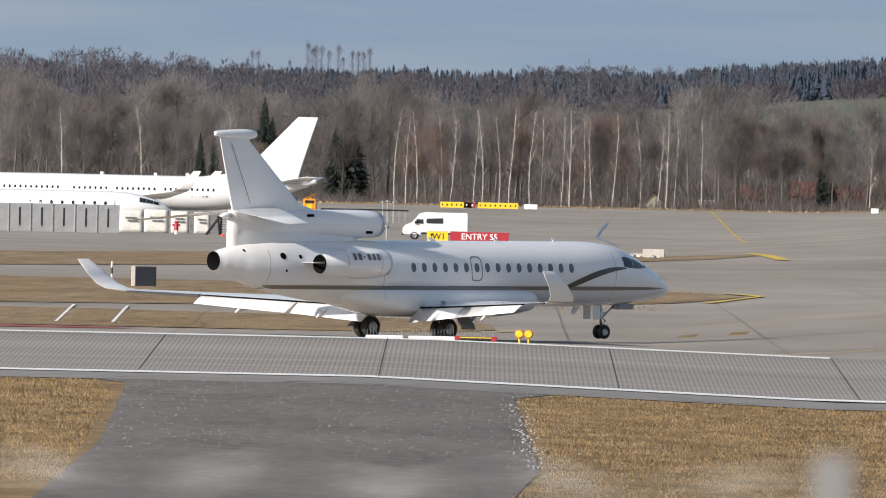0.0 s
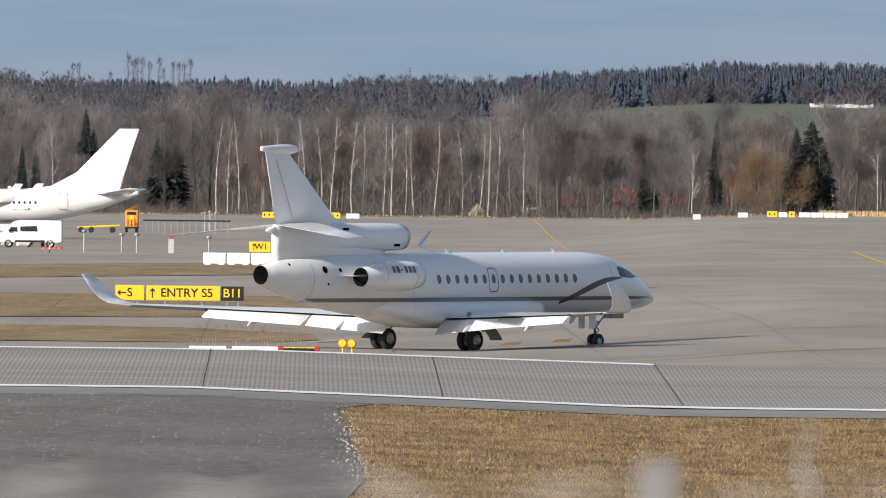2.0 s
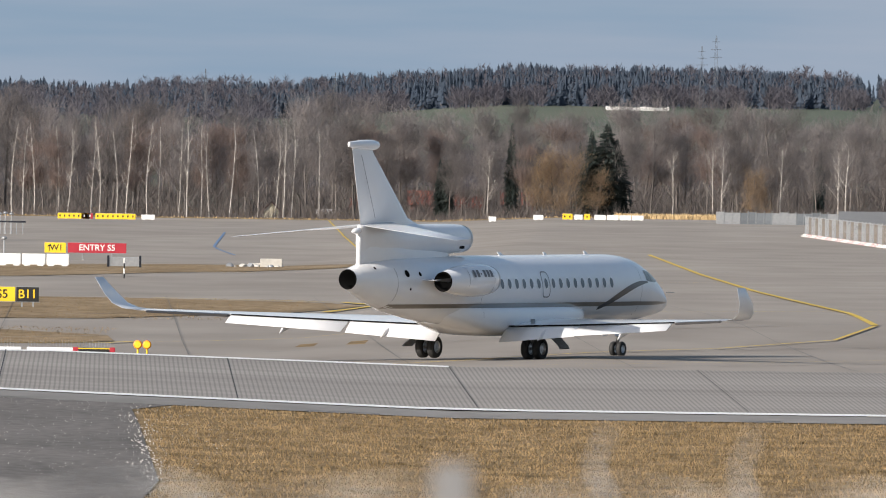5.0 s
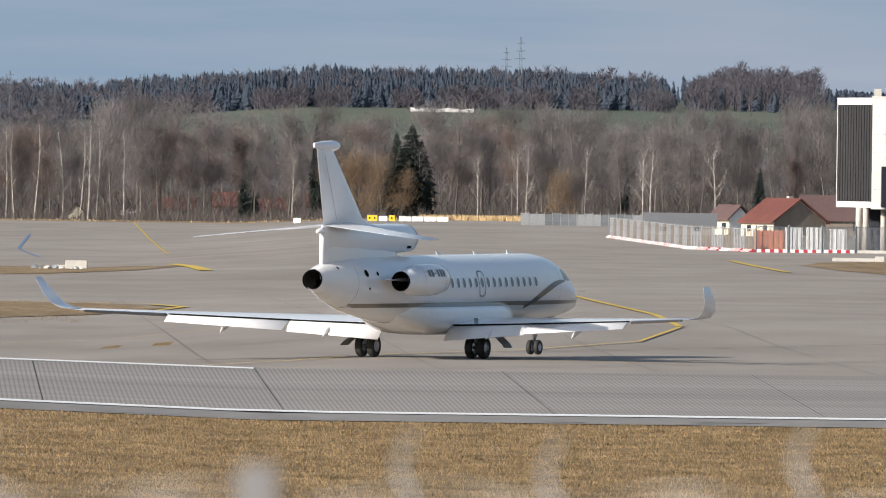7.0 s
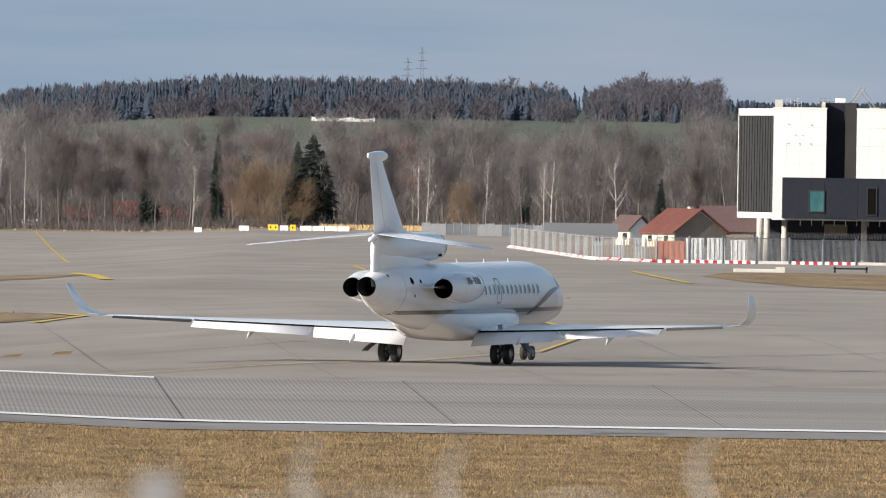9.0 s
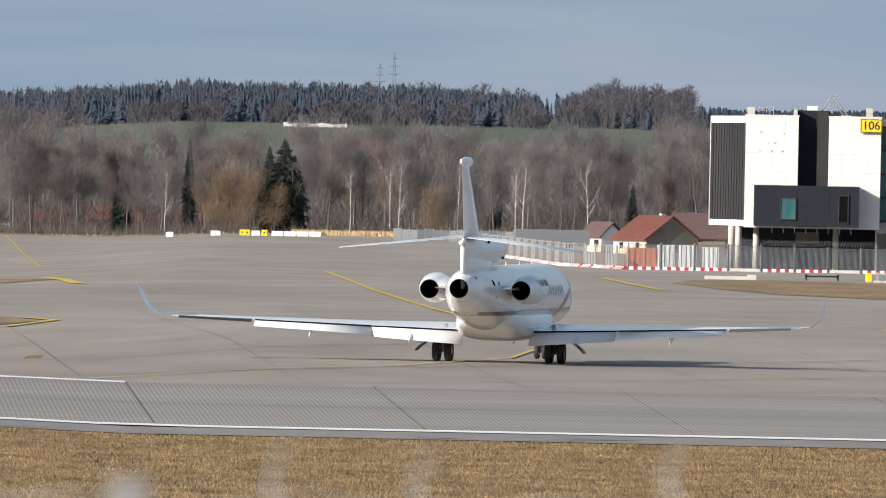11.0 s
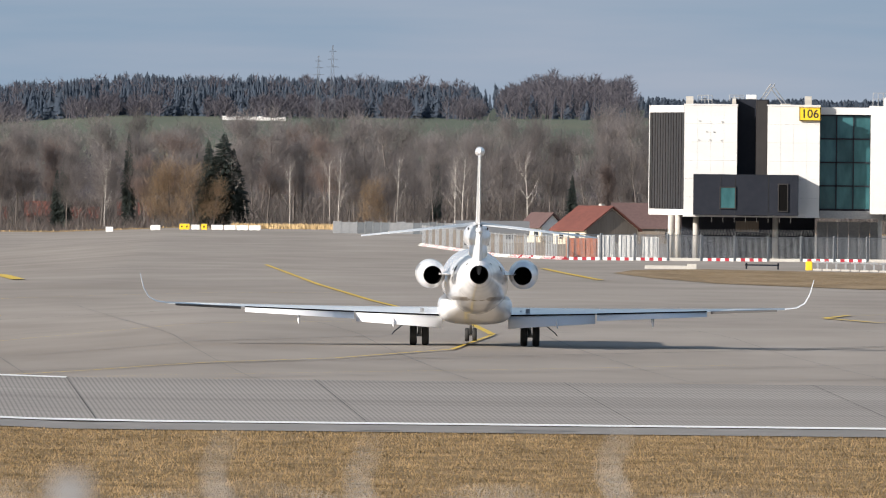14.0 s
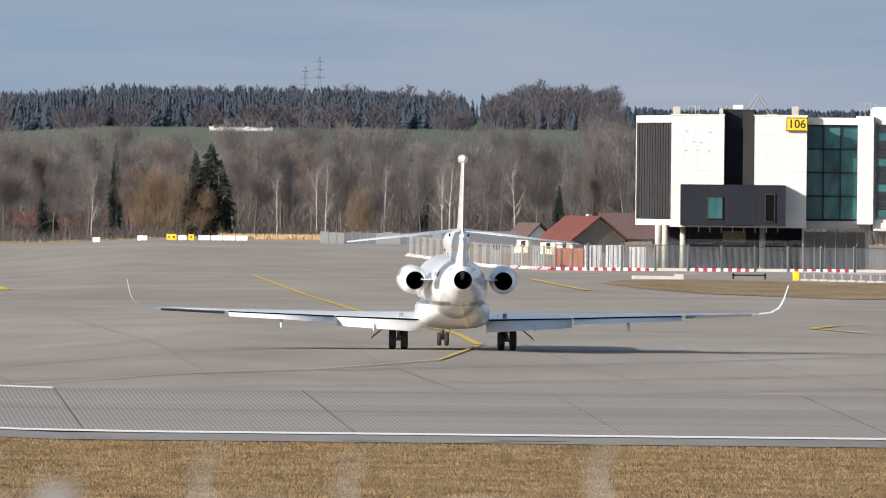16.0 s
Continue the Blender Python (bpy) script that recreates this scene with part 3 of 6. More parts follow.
def wing(jet, s):
    """One wing, with flaps down; s is 1 for the port side."""
    sec = [(0.9, 4.7, -.35, 1.30, 1.28, .62), (1.5, 4.2, -.35, 1.30, 1.22, .55), (4.7, 2.0, -1.15, 1.38, 1.30, .36), (9.1, -.75, -2.2, 1.50, 1.46, .20), (12.0, -2.55, -3.85, 1.60, 1.58, .11)]
    bm = bmesh.new()
    loft(bm, [airfoil((a, s * y, zl), (b, s * y, zt), t) for y, a, b, zl, zt, t in sec])
    w = part("wing", bm, M_PAINT, jet, "white swept wing with flaps lowered", True)
    bm = bmesh.new()
    loft(bm, [airfoil((a, s * y, z), (b, s * y, z), t, up=Vector((0, -s * math.sin(c), math.cos(c)))) for y, a, b, z, t, c in
              ((12.0, -2.55, -3.85, 1.59, .11, 0), (12.45, -2.85, -4.1, 1.65, .10, .35), (12.76, -3.15, -4.3, 1.83, .09, .85), (12.95, -3.55, -4.55, 2.17, .08, 1.2), (13.09, -4.4, -5.0, 2.76, .05, 1.35))])
    part("winglet", bm, M_PAINT, w, "upswept white winglet", True)
    for y0, y1, x0, x1, z0, z1, d in ((1.3, 4.68, -.45, -1.2, 1.16, 1.27, .56), (4.74, 9.0, -1.25, -2.25, 1.27, 1.43, .40)):
        bm = bmesh.new()
        loft(bm, [airfoil((x0, s * y0, z0), (x0 - .62, s * y0, z0 - d), .12, up=Vector((-.6, 0, .8))), airfoil((x1, s * y1, z1), (x1 - .46, s * y1, z1 - d * .72), .09, up=Vector((-.6, 0, .8)))])
        FLAPS.append((part("flap", bm, M_PAINT, w, "lowered white trailing-edge flap", True), Vector((x0, s * y0, z0)), Vector((x1, s * y1, z1)), s * (.45 if y0 < 2 else .85)))
        # Solid black strip that stands for the shade in the flap slot.
        bm = bmesh.new()
        loft(bm, [[(x0 + .22, s * y0, z0 + .06), (x0 - .07, s * y0, z0 + .06), (x0 - .07, s * y0, z0 + .02), (x0 + .22, s * y0, z0)],
                  [(x1 + .18, s * y1, z1 + .05), (x1 - .06, s * y1, z1 + .05), (x1 - .06, s * y1, z1 + .02), (x1 + .18, s * y1, z1)]])
        part("flap_gap", bm, M_DARK, w, "black strip for the shaded slot above the flap")
    bm = bmesh.new()
    loft(bm, [[(-2.15, s * 9.15, 1.49), (-2.31, s * 9.15, 1.46), (-2.31, s * 9.15, 1.37), (-2.1, s * 9.15, 1.40)], [(-3.6, s * 11.7, 1.59), (-3.72, s * 11.7, 1.57), (-3.72, s * 11.7, 1.50), (-3.55, s * 11.7, 1.53)]])
    part("aileron", bm, M_SWOOSH, w, "dark aileron underside")
    for y, x, z in ((6.9, -1.7, 1.2), (3.2, -.9, 1.1)):
        bm = bmesh.new()
        loft(bm, [oval(x + 1.1, z + .05, .03, .04, 8, y=s * y), oval(x + .2, z, .08, .13, 8, y=s * y), oval(x - .5, z - .22, .05, .12, 8, y=s * y), oval(x - .75, z - .36, .01, .03, 8, y=s * y)])
        part("flap_fairing", bm, M_PAINT, w, smooth=True)
    return w


def main_gear(jet, s, wheels):
    y = s * 2.16
    bm = bmesh.new()
    tube(bm, (0.05, y - s * .1, 1.45), (0, y, .42), .085, .075, 12)
    tube(bm, (0, y - .3, .40), (0, y + .3, .40), .06, n=10)
    tube(bm, (0, y, .5), (.75, y - s * .35, 1.35), .04, n=8)
    tube(bm, (-.1, y, .5), (-.28, y, .72), .03, n=8)
    tube(bm, (-.28, y, .72), (-.08, y, .95), .03, n=8)
    tube(bm, (0, y - s * .04, .9), (-.05, y - s * .9, 1.2), .035, n=8)
    g = part("main_gear_leg", bm, M_STEEL, jet, "grey steel undercarriage leg", True)
    bm = bmesh.new()
    pts = [(.55, y + s * .30, 1.05), (.45, y + s * .62, .78), (.35, y + s * .95, .52), (.30, y + s * 1.05, .40)]
    loft(bm, [[(x - .35, a, b), (x + .35, a, b), (x + .33, a + s * .03, b + .03), (x - .33, a + s * .03, b + .03)] for x, a, b in pts])
    part("gear_door", bm, M_STEEL, g, "curved grey undercarriage door")
    for dy in (-.235, .235):
        bm = wheel_mesh(bmesh.new(), .40, .27, .22)
        wheels.append((part("wheel", bm, [M_RUBBER, M_METAL, M_STEEL], jet, "black tyre on a grey metal rim", True, at=pose(0, y + dy, .40)), (0, y + dy, .40), .40))


def build_jet(wheels):
    jet = thing("business_jet", pose(0, 0, 0), "white three-engined business jet with a taupe stripe, taxiing with flaps down", "aircraft")
    bm = bmesh.new()
    loft(bm, [oval(s[0], s[1], s[2], s[3], 40) for s in FUSELAGE], caps=(True, False))
    part("fuselage", bm, M_PAINT, jet, "glossy white fuselage", True)
    bm = bmesh.new()
    loft(bm, [oval(s[0], s[1], s[2], s[3], 36, 3.0) for s in FAIRING])
    part("belly_fairing", bm, M_PAINT, jet, smooth=True)
    for s in (1, -1):
        bm = skin_strip(bmesh.new(), [(x, 1.93 - .075 * f, 1.93 + .075 * f) for x, f in ((-7.6 + .2 * k, float(np.interp(-7.6 + .2 * k, (-7.6, 9, 11.3, 12.2, 12.8), (1, 1, .8, .5, .1)))) for k in range(103))], s, .009)
        part("cheat_line", bm, M_STRIPE, jet, "thin taupe stripe", True)
        rows = []
        for k in range(15):
            u = k / 14
            x = 6.6 + 3.7 * u
            z = 1.78 + .92 * math.sin(min(1, u * 1.02) * math.pi / 2) ** 1.15
            w = .04 + .20 * math.sin(math.pi * min(1, .12 + u * .88)) ** .8
            rows.append((x, z - w / 2, z + w / 2))
        bm = skin_strip(bmesh.new(), rows, s, .012)
        part("swoosh", bm, M_SWOOSH, jet, "charcoal curved stripe near the nose", True)
        # cockpit glass
        for o in ([(10.2, 2.76, 3.12), (10.46, 2.72, 3.13), (10.76, 2.70, 3.06)], [(10.8, 2.70, 3.06), (11.08, 2.69, 2.99), (11.38, 2.70, 2.88)], [(11.42, 2.71, 2.865), (11.6, 2.72, 2.81), (11.78, 2.73, 2.75)]):
            part("cockpit_window", skin_strip(bmesh.new(), o, s, .008, 5), M_GLASS, jet, "dark cockpit glass", True)
        # cabin windows
        for k in range(16):
            x = -.72 + k * .537
            bm = bmesh.new()
            z0 = 2.70
            rim, pane = [], []
            for j in range(16):
                a = 2 * math.pi * j / 16
                for lst, rx, rz, off in ((rim, .155, .215, .006), (pane, .125, .182, .010)):
                    px, pz = x + rx * math.cos(a), z0 + rz * math.sin(a)
                    lst.append(bm.verts.new((px, s * skin(px, pz, off), pz)))
            for j in range(16):
                bm.faces.new((rim[j], rim[(j + 1) % 16], pane[(j + 1) % 16], pane[j])).material_index = 1
            bm.faces.new(pane)
            part("cabin_window", bm, [M_CABIN, M_WHITE], jet, "oval cabin window", False)
        # exit door outline round one window
        bm = bmesh.new()
        x0, z0 = -.72 + 6 * .537, 2.66
        ring_in, ring_out = [], []
        for j in range(28):
            a = 2 * math.pi * j / 28
            c, q = math.copysign(abs(math.cos(a)) ** .45, math.cos(a)), math.copysign(abs(math.sin(a)) ** .45, math.sin(a))
            for lst, rx, rz in ((ring_in, .245, .43), (ring_out, .285, .47)):
                px, pz = x0 + rx * c, z0 + rz * q
                lst.append(bm.verts.new((px, s * skin(px, pz, .009), pz)))
        for j in range(28):
            bm.faces.new((ring_in[j], ring_in[(j + 1) % 28], ring_out[(j + 1) % 28], ring_out[j]))
        part("exit_outline", bm, M_PAINT_GREY, jet, "dark outline of the emergency exit")
        # small vents and panel seams
        for x, z, r in ((-7.0, 3.1, .13), (-6.9, 2.55, .05), (-6.2, 3.08, .08), (-8.6, 3.3, .05)):
            bm = bmesh.new()
            bm.faces.new([bm.verts.new((x + r * math.cos(a), s * skin(x + r * math.cos(a), z + r * math.sin(a), .01), z + r * math.sin(a))) for a in [math.pi * k / 6 for k in range(12)]])
            part("vent", bm, M_DARK, jet, "small dark vent")
        for x in (-2.2, -7.6, 9.7):
            bm = skin_strip(bmesh.new(), [(x, 1.5 if x > -5 else 2.0, 3.3), (x + .015, 1.5 if x > -5 else 2.0, 3.3)], s, .006, 10)
            part("panel_seam", bm, M_PAINT_GREY, jet, "thin grey panel seam")
    # centre engine: intake, duct, fin base and tail nozzle
    bm = bmesh.new()
    st = smooth_rings([(-1.55, 4.30, .46, .46), (-1.8, 4.30, .51, .51), (-2.8, 4.30, .53, .54), (-4.4, 4.30, .49, .54), (-6.0, 4.24, .38, .60), (-7.8, 4.2, .25, .64), (-9.0, 4.2, .09, .60)], 3)
    loft(bm, [oval(s[0], s[1], s[2], s[3], 32) for s in st], caps=(False, True))
    duct = part("centre_intake_duct", bm, M_PAINT, jet, "white centre engine air duct", True)
    bm = bmesh.new()
    loft(bm, [oval(a, 4.30, r, r, 32) for a, r in ((-1.66, .495), (-1.54, .48), (-1.49, .45), (-1.54, .415), (-1.8, .40))], caps=(False, False))
    part("intake_lip", bm, M_METAL, duct, "polished metal intake lip", True)
    bm = bmesh.new()
    loft(bm, [oval(-1.8, 4.30, .40, .40, 24), oval(-3.0, 4.2, .35, .35, 24)], caps=(False, True))
    part("intake_throat", bm, M_DARK, duct, "dark intake throat", True)
    bm = bmesh.new()
    st = [(-2.6, 3.72, .10, .28), (-3.0, 3.68, .22, .48), (-4.4, 3.63, .34, .6), (-6.4, 3.6, .36, .65), (-8.0, 3.6, .25, .7), (-9.02, 3.62, .07, .75)]
    loft(bm, [oval(s[0], s[1], s[2], s[3], 24, 2.6) for s in smooth_rings(st, 3)])
    part("duct_fairing", bm, M_PAINT, duct, smooth=True)
    for q, z in ((-5.2, 4.62), (-2.3, 4.0)):
        for s in (1, -1):
            w = float(np.interp(-q, [1.8, 2.8, 4.4, 6.0], [.51, .53, .49, .38]))
            part("vent", boxes((q - .16, q + .16, s * w * .86 - .02, s * w * .86 + .02, z - .05, z + .05)), M_DARK, duct, "small dark vent")
    bm = bmesh.new()
    loft(bm, [oval(-8.95 - .12 * k, 4.62 - .01 * k, r, r * .8, 16) for k, r in enumerate((.13, .15, .14, .10, .03))])
    part("tail_fairing", bm, M_PAINT, duct, smooth=True)
    # Tail nozzle: its inner shade is painted black as well.
    bm = bmesh.new()
    loft(bm, [oval(a, 2.90, r, r, 32) for a, r in ((-9.70, .358), (-9.74, .352), (-9.74, .328), (-8.6, .30), (-8.58, .02))], caps=(False, True))
    part("tail_nozzle", bm, [M_DARK], jet, "tail exhaust nozzle blackened to look unlit inside", True)
    for y in (1.86, -1.86):
        nacelle(jet, y)
    for s in (1, -1):
        wing(jet, s)
        bm = bmesh.new()
        loft(bm, [airfoil((-6.5, s * .1, 4.86), (-8.95, s * .1, 4.80), .20), airfoil((-9.0, s * 4.57, 4.37), (-10.05, s * 4.57, 4.34), .08)])
        part("tailplane", bm, M_PAINT, jet, "white tailplane drooping to its tip", True)
        main_gear(jet, s, wheels)
    bm = bmesh.new()
    side = Vector((0, 1, 0))
    loft(bm, [airfoil((-3.7, 0, 4.66), (-8.85, 0, 4.4), .40, up=side), airfoil((-4.75, 0, 4.84), (-8.86, 0, 4.78), .36, up=side), airfoil((-5.45, 0, 5.05), (-8.9, 0, 5.0), .33, up=side), airfoil((-7.98, 0, 7.38), (-9.48, 0, 7.45), .22, up=side), airfoil((-8.05, 0, 7.62), (-9.5, 0, 7.62), .2, up=side)])
    fin = part("tail_fin", bm, M_PAINT, jet, "tall swept white fin", True)
    bm = bmesh.new()
    st = smooth_rings([(-7.62, 7.64, .03, .03), (-7.72, 7.64, .13, .13), (-8.1, 7.64, .19, .19), (-8.9, 7.65, .16, .17), (-9.5, 7.66, .1, .12), (-9.74, 7.67, .04, .09)], 3)
    loft(bm, [oval(s[0], s[1], s[2], s[3], 20) for s in st])
    part("fin_bullet", bm, M_PAINT, fin, smooth=True)
    for s in (1, -1):
        bm = bmesh.new()
        bm.faces.new([bm.verts.new(p) for p in ((-8.02, s * .14, 5.05), (-8.05, s * .14, 5.05), (-8.98, s * .085, 7.3), (-8.95, s * .085, 7.3))])
        part("rudder_hinge_line", bm, M_PAINT_GREY, fin, "thin grey rudder hinge line")
    # nose gear
    bm = bmesh.new()
    tube(bm, (9.95, 0, 1.35), (10.05, 0, .30), .065, .055, 12)
    tube(bm, (10.05, -.2, .27), (10.05, .2, .27), .04, n=8)
    tube(bm, (10.0, 0, .75), (10.7, 0, 1.3), .035, n=8)
    tube(bm, (10.08, 0, .5), (10.25, 0, .68), .025, n=8)
    tube(bm, (10.25, 0, .68), (10.05, 0, .85), .025, n=8)
    ng = part("nose_gear_leg", bm, M_METAL, jet, "bright metal nose undercarriage leg", True)
    part("gear_door", boxes((9.35, 9.72, -.28, -.25, .74, 1.26), bevel=.02), M_PAINT, ng, "white nose gear door")
    part("gear_door", boxes((9.35, 9.72, .25, .28, .74, 1.26), bevel=.02), M_PAINT, ng, "white nose gear door")
    part("gear_door", boxes((10.75, 11.5, -.22, .22, 1.12, 1.34), bevel=.03), M_STEEL, ng, "grey forward gear door")
    part("taxi_light", tube(bmesh.new(), (10.12, 0, .95), (10.2, 0, .95), .09, n=12), M_METAL, ng, "round taxi light")
    for dy in (-.15, .15):
        bm = wheel_mesh(bmesh.new(), .27, .17, .14)
        wheels.append((part("wheel", bm, [M_RUBBER, M_METAL, M_STEEL], jet, "small black nose tyre", True, at=pose(10.05, dy, .27)), (10.05, dy, .27), .27))
    # aerials and small fittings
    for x, y0, z, dx, dz in ((7.5, 0, 3.69, .25, .14), (4.5, 0, 3.70, .22, .10), (1.2, 0, 3.70, .3, .12), (8.6, 0, 1.22, .3, -.28), (3.4, 0, .84, .25, -.18)):
        bm = bmesh.new()
        loft(bm, [[(x, -.02, z), (x + dx, -.02, z), (x + dx, .02, z), (x, .02, z)], [(x - dx * .5, -.01, z + dz), (x + dx * .2, -.01, z + dz), (x + dx * .2, .01, z + dz), (x - dx * .5, .01, z + dz)]])
        part("blade_aerial", bm, M_PAINT, jet)
    part("pitot_tube", tube(bmesh.new(), (12.3, -.75, 2.3), (12.75, -.82, 2.3), .012, n=6), M_METAL, jet)
    part("wing_walk_mark", boxes((.2, .9, -1.3, -1.28, 1.7, 1.705)), M_PAINT_GREY, jet)
    return jet


WHEELS, FLAPS = [], []
JET = build_jet(WHEELS)


# ---------------------------------------------------------------- woods and hills
def raw(name, verts, faces, materials, parent=None, label="", slots=None):
    me = bpy.data.meshes.new(name)
    me.from_pydata(verts, [], faces)
    for m in materials if isinstance(materials, (list, tuple)) else (materials,):
        me.materials.append(m)
    if slots is not None:
        me.polygons.foreach_set("material_index", slots)
    ob = new(name, me)
    if parent:
        ob.parent = parent
    return tagged(ob, label)


def limb(V, Fc, p, q, r0, r1, n=4):
    d = (q - p).normalized()
    a = d.orthogonal().normalized()
    b = d.cross(a)
    k = len(V)
    for c, r in ((p, r0), (q, r1)):
        for j in range(n):
            t = 2 * math.pi * j / n
            V.append(c + a * (r * math.cos(t)) + b * (r * math.sin(t)))
    for j in range(n):
        Fc.append((k + j, k + (j + 1) % n, k + n + (j + 1) % n, k + n + j))


def sliver(V, Fc, rnd, p, d, length, width):
    s = Vector((rnd.uniform(-1, 1), rnd.uniform(-1, 1), rnd.uniform(-.3, .3))).normalized() * width / 2
    k = len(V)
    V += [p - s, p + s, p + d * length]
    Fc.append((k, k + 1, k + 2))


def bare_tree(name, seed, height, spread, twigs, bark, twig, label, first=0.3, twig_width=0.055, trunk_r=0.16, upright=0.55):
    rnd = random.Random(seed)
    V, Fc, TV, TF = [], [], [], []
    tips = []

    def grow(p, d, length, r, level):
        n = 4 if level == 0 else 3
        for k in range(n):
            d = (d + Vector((rnd.uniform(-1, 1), rnd.uniform(-1, 1), rnd.uniform(-.2, .5))) * ((.07 if trunk_r > .1 else .11) if level == 0 else .18)).normalized()
            q = p + d * (length / n)
            r2 = r * (.80 if level == 0 else .68)
            limb(V, Fc, p, q, r, r2, 5 if level == 0 else 3)
            if level < 2:
                for _ in range(3 if level == 0 else 2):
                    if level == 0 and k / n < first and k < 1:
                        continue
                    a = rnd.uniform(0, 2 * math.pi)
                    out = Vector((math.cos(a), math.sin(a), 0))
                    nd = (d * upright + out * rnd.uniform(.45, .9) + Vector((0, 0, .25))).normalized()
                    b = p.lerp(q, rnd.uniform(.2, 1))
                    grow(b, nd, spread * rnd.uniform(.55, 1.05) * (1 - .45 * k / n) * (1 if level == 0 else .5), r2 * .55, level + 1)
            tips.append((q, d, level))
            p, r = q, r2

    grow(Vector((0, 0, -.3)), Vector((0, 0, 1)), height * .93, trunk_r, 0)
    ends = [t for t in tips if t[2] > 0]
    for _ in range(twigs):
        p, d, lv = rnd.choice(ends)
        dd = (d * .6 + Vector((rnd.uniform(-1, 1), rnd.uniform(-1, 1), rnd.uniform(-.35, .9)))).normalized()
        b = p + Vector((rnd.gauss(0, .6), rnd.gauss(0, .6), rnd.gauss(0, .55)))
        sliver(TV, TF, rnd, b, dd, rnd.uniform(.5, 1.7), twig_width * rnd.uniform(.4, 1.15))
    t = thing(name, pose(0, 0, 0), label, "tree")
    raw("trunk", V, Fc, bark, t)
    raw("crown", TV, TF, twig, t)
    return t


def conifer(name, seed, height, radius, label):
    rnd = random.Random(seed)
    V, Fc = [], []
    n = 46
    lean = [rnd.uniform(.72, 1.15) for _ in range(9)]
    for k in range(n):
        u = k / (n - 1)
        z = height * (.04 + .94 * u)
        r = radius * min(1.0, 1.75 * (1 - u)) ** .8 * (.82 + .18 * min(1, u * 4)) * rnd.uniform(.85, 1.1) + .10
        for j in range(30):
            a = rnd.uniform(0, 2 * math.pi)
            rr = r * lean[int(a / 6.2832 * 9) % 9]
            o = Vector((math.cos(a), math.sin(a), rnd.uniform(-.5, .05)))
            s = Vector((-math.sin(a), math.cos(a), rnd.uniform(-.3, .3))) * rnd.uniform(.10, .24) * (r / radius + .3)
            p = Vector((0, 0, z + rnd.uniform(-.25, .25)))
            q = p + o * rr * rnd.uniform(.55, 1.1)
            m = p + o * rr * rnd.uniform(.35, .65)
            i = len(V)
            V += [p + o * .05, m - s, q, m + s + Vector((0, 0, .1))]
            Fc.append((i, i + 1, i + 2, i + 3))
    t = thing(name, pose(0, 0, 0), label, "tree")
    TV, TF = [], []
    limb(TV, TF, Vector((0, 0, -.3)), Vector((0, 0, height * .95)), .2, .03, 6)
    raw("trunk", TV, TF, M_BARK, t)
    raw("crown", V, Fc, M_NEEDLE, t)
    return t


def place(proto, x, y, s, rz, wide=1.0):
    return copy_thing(proto, Matrix.Translation((x, y, gz(x, y))) @ Matrix.Rotation(rz, 4, "Z") @ Matrix.Diagonal((s * wide, s * wide, s, 1)))


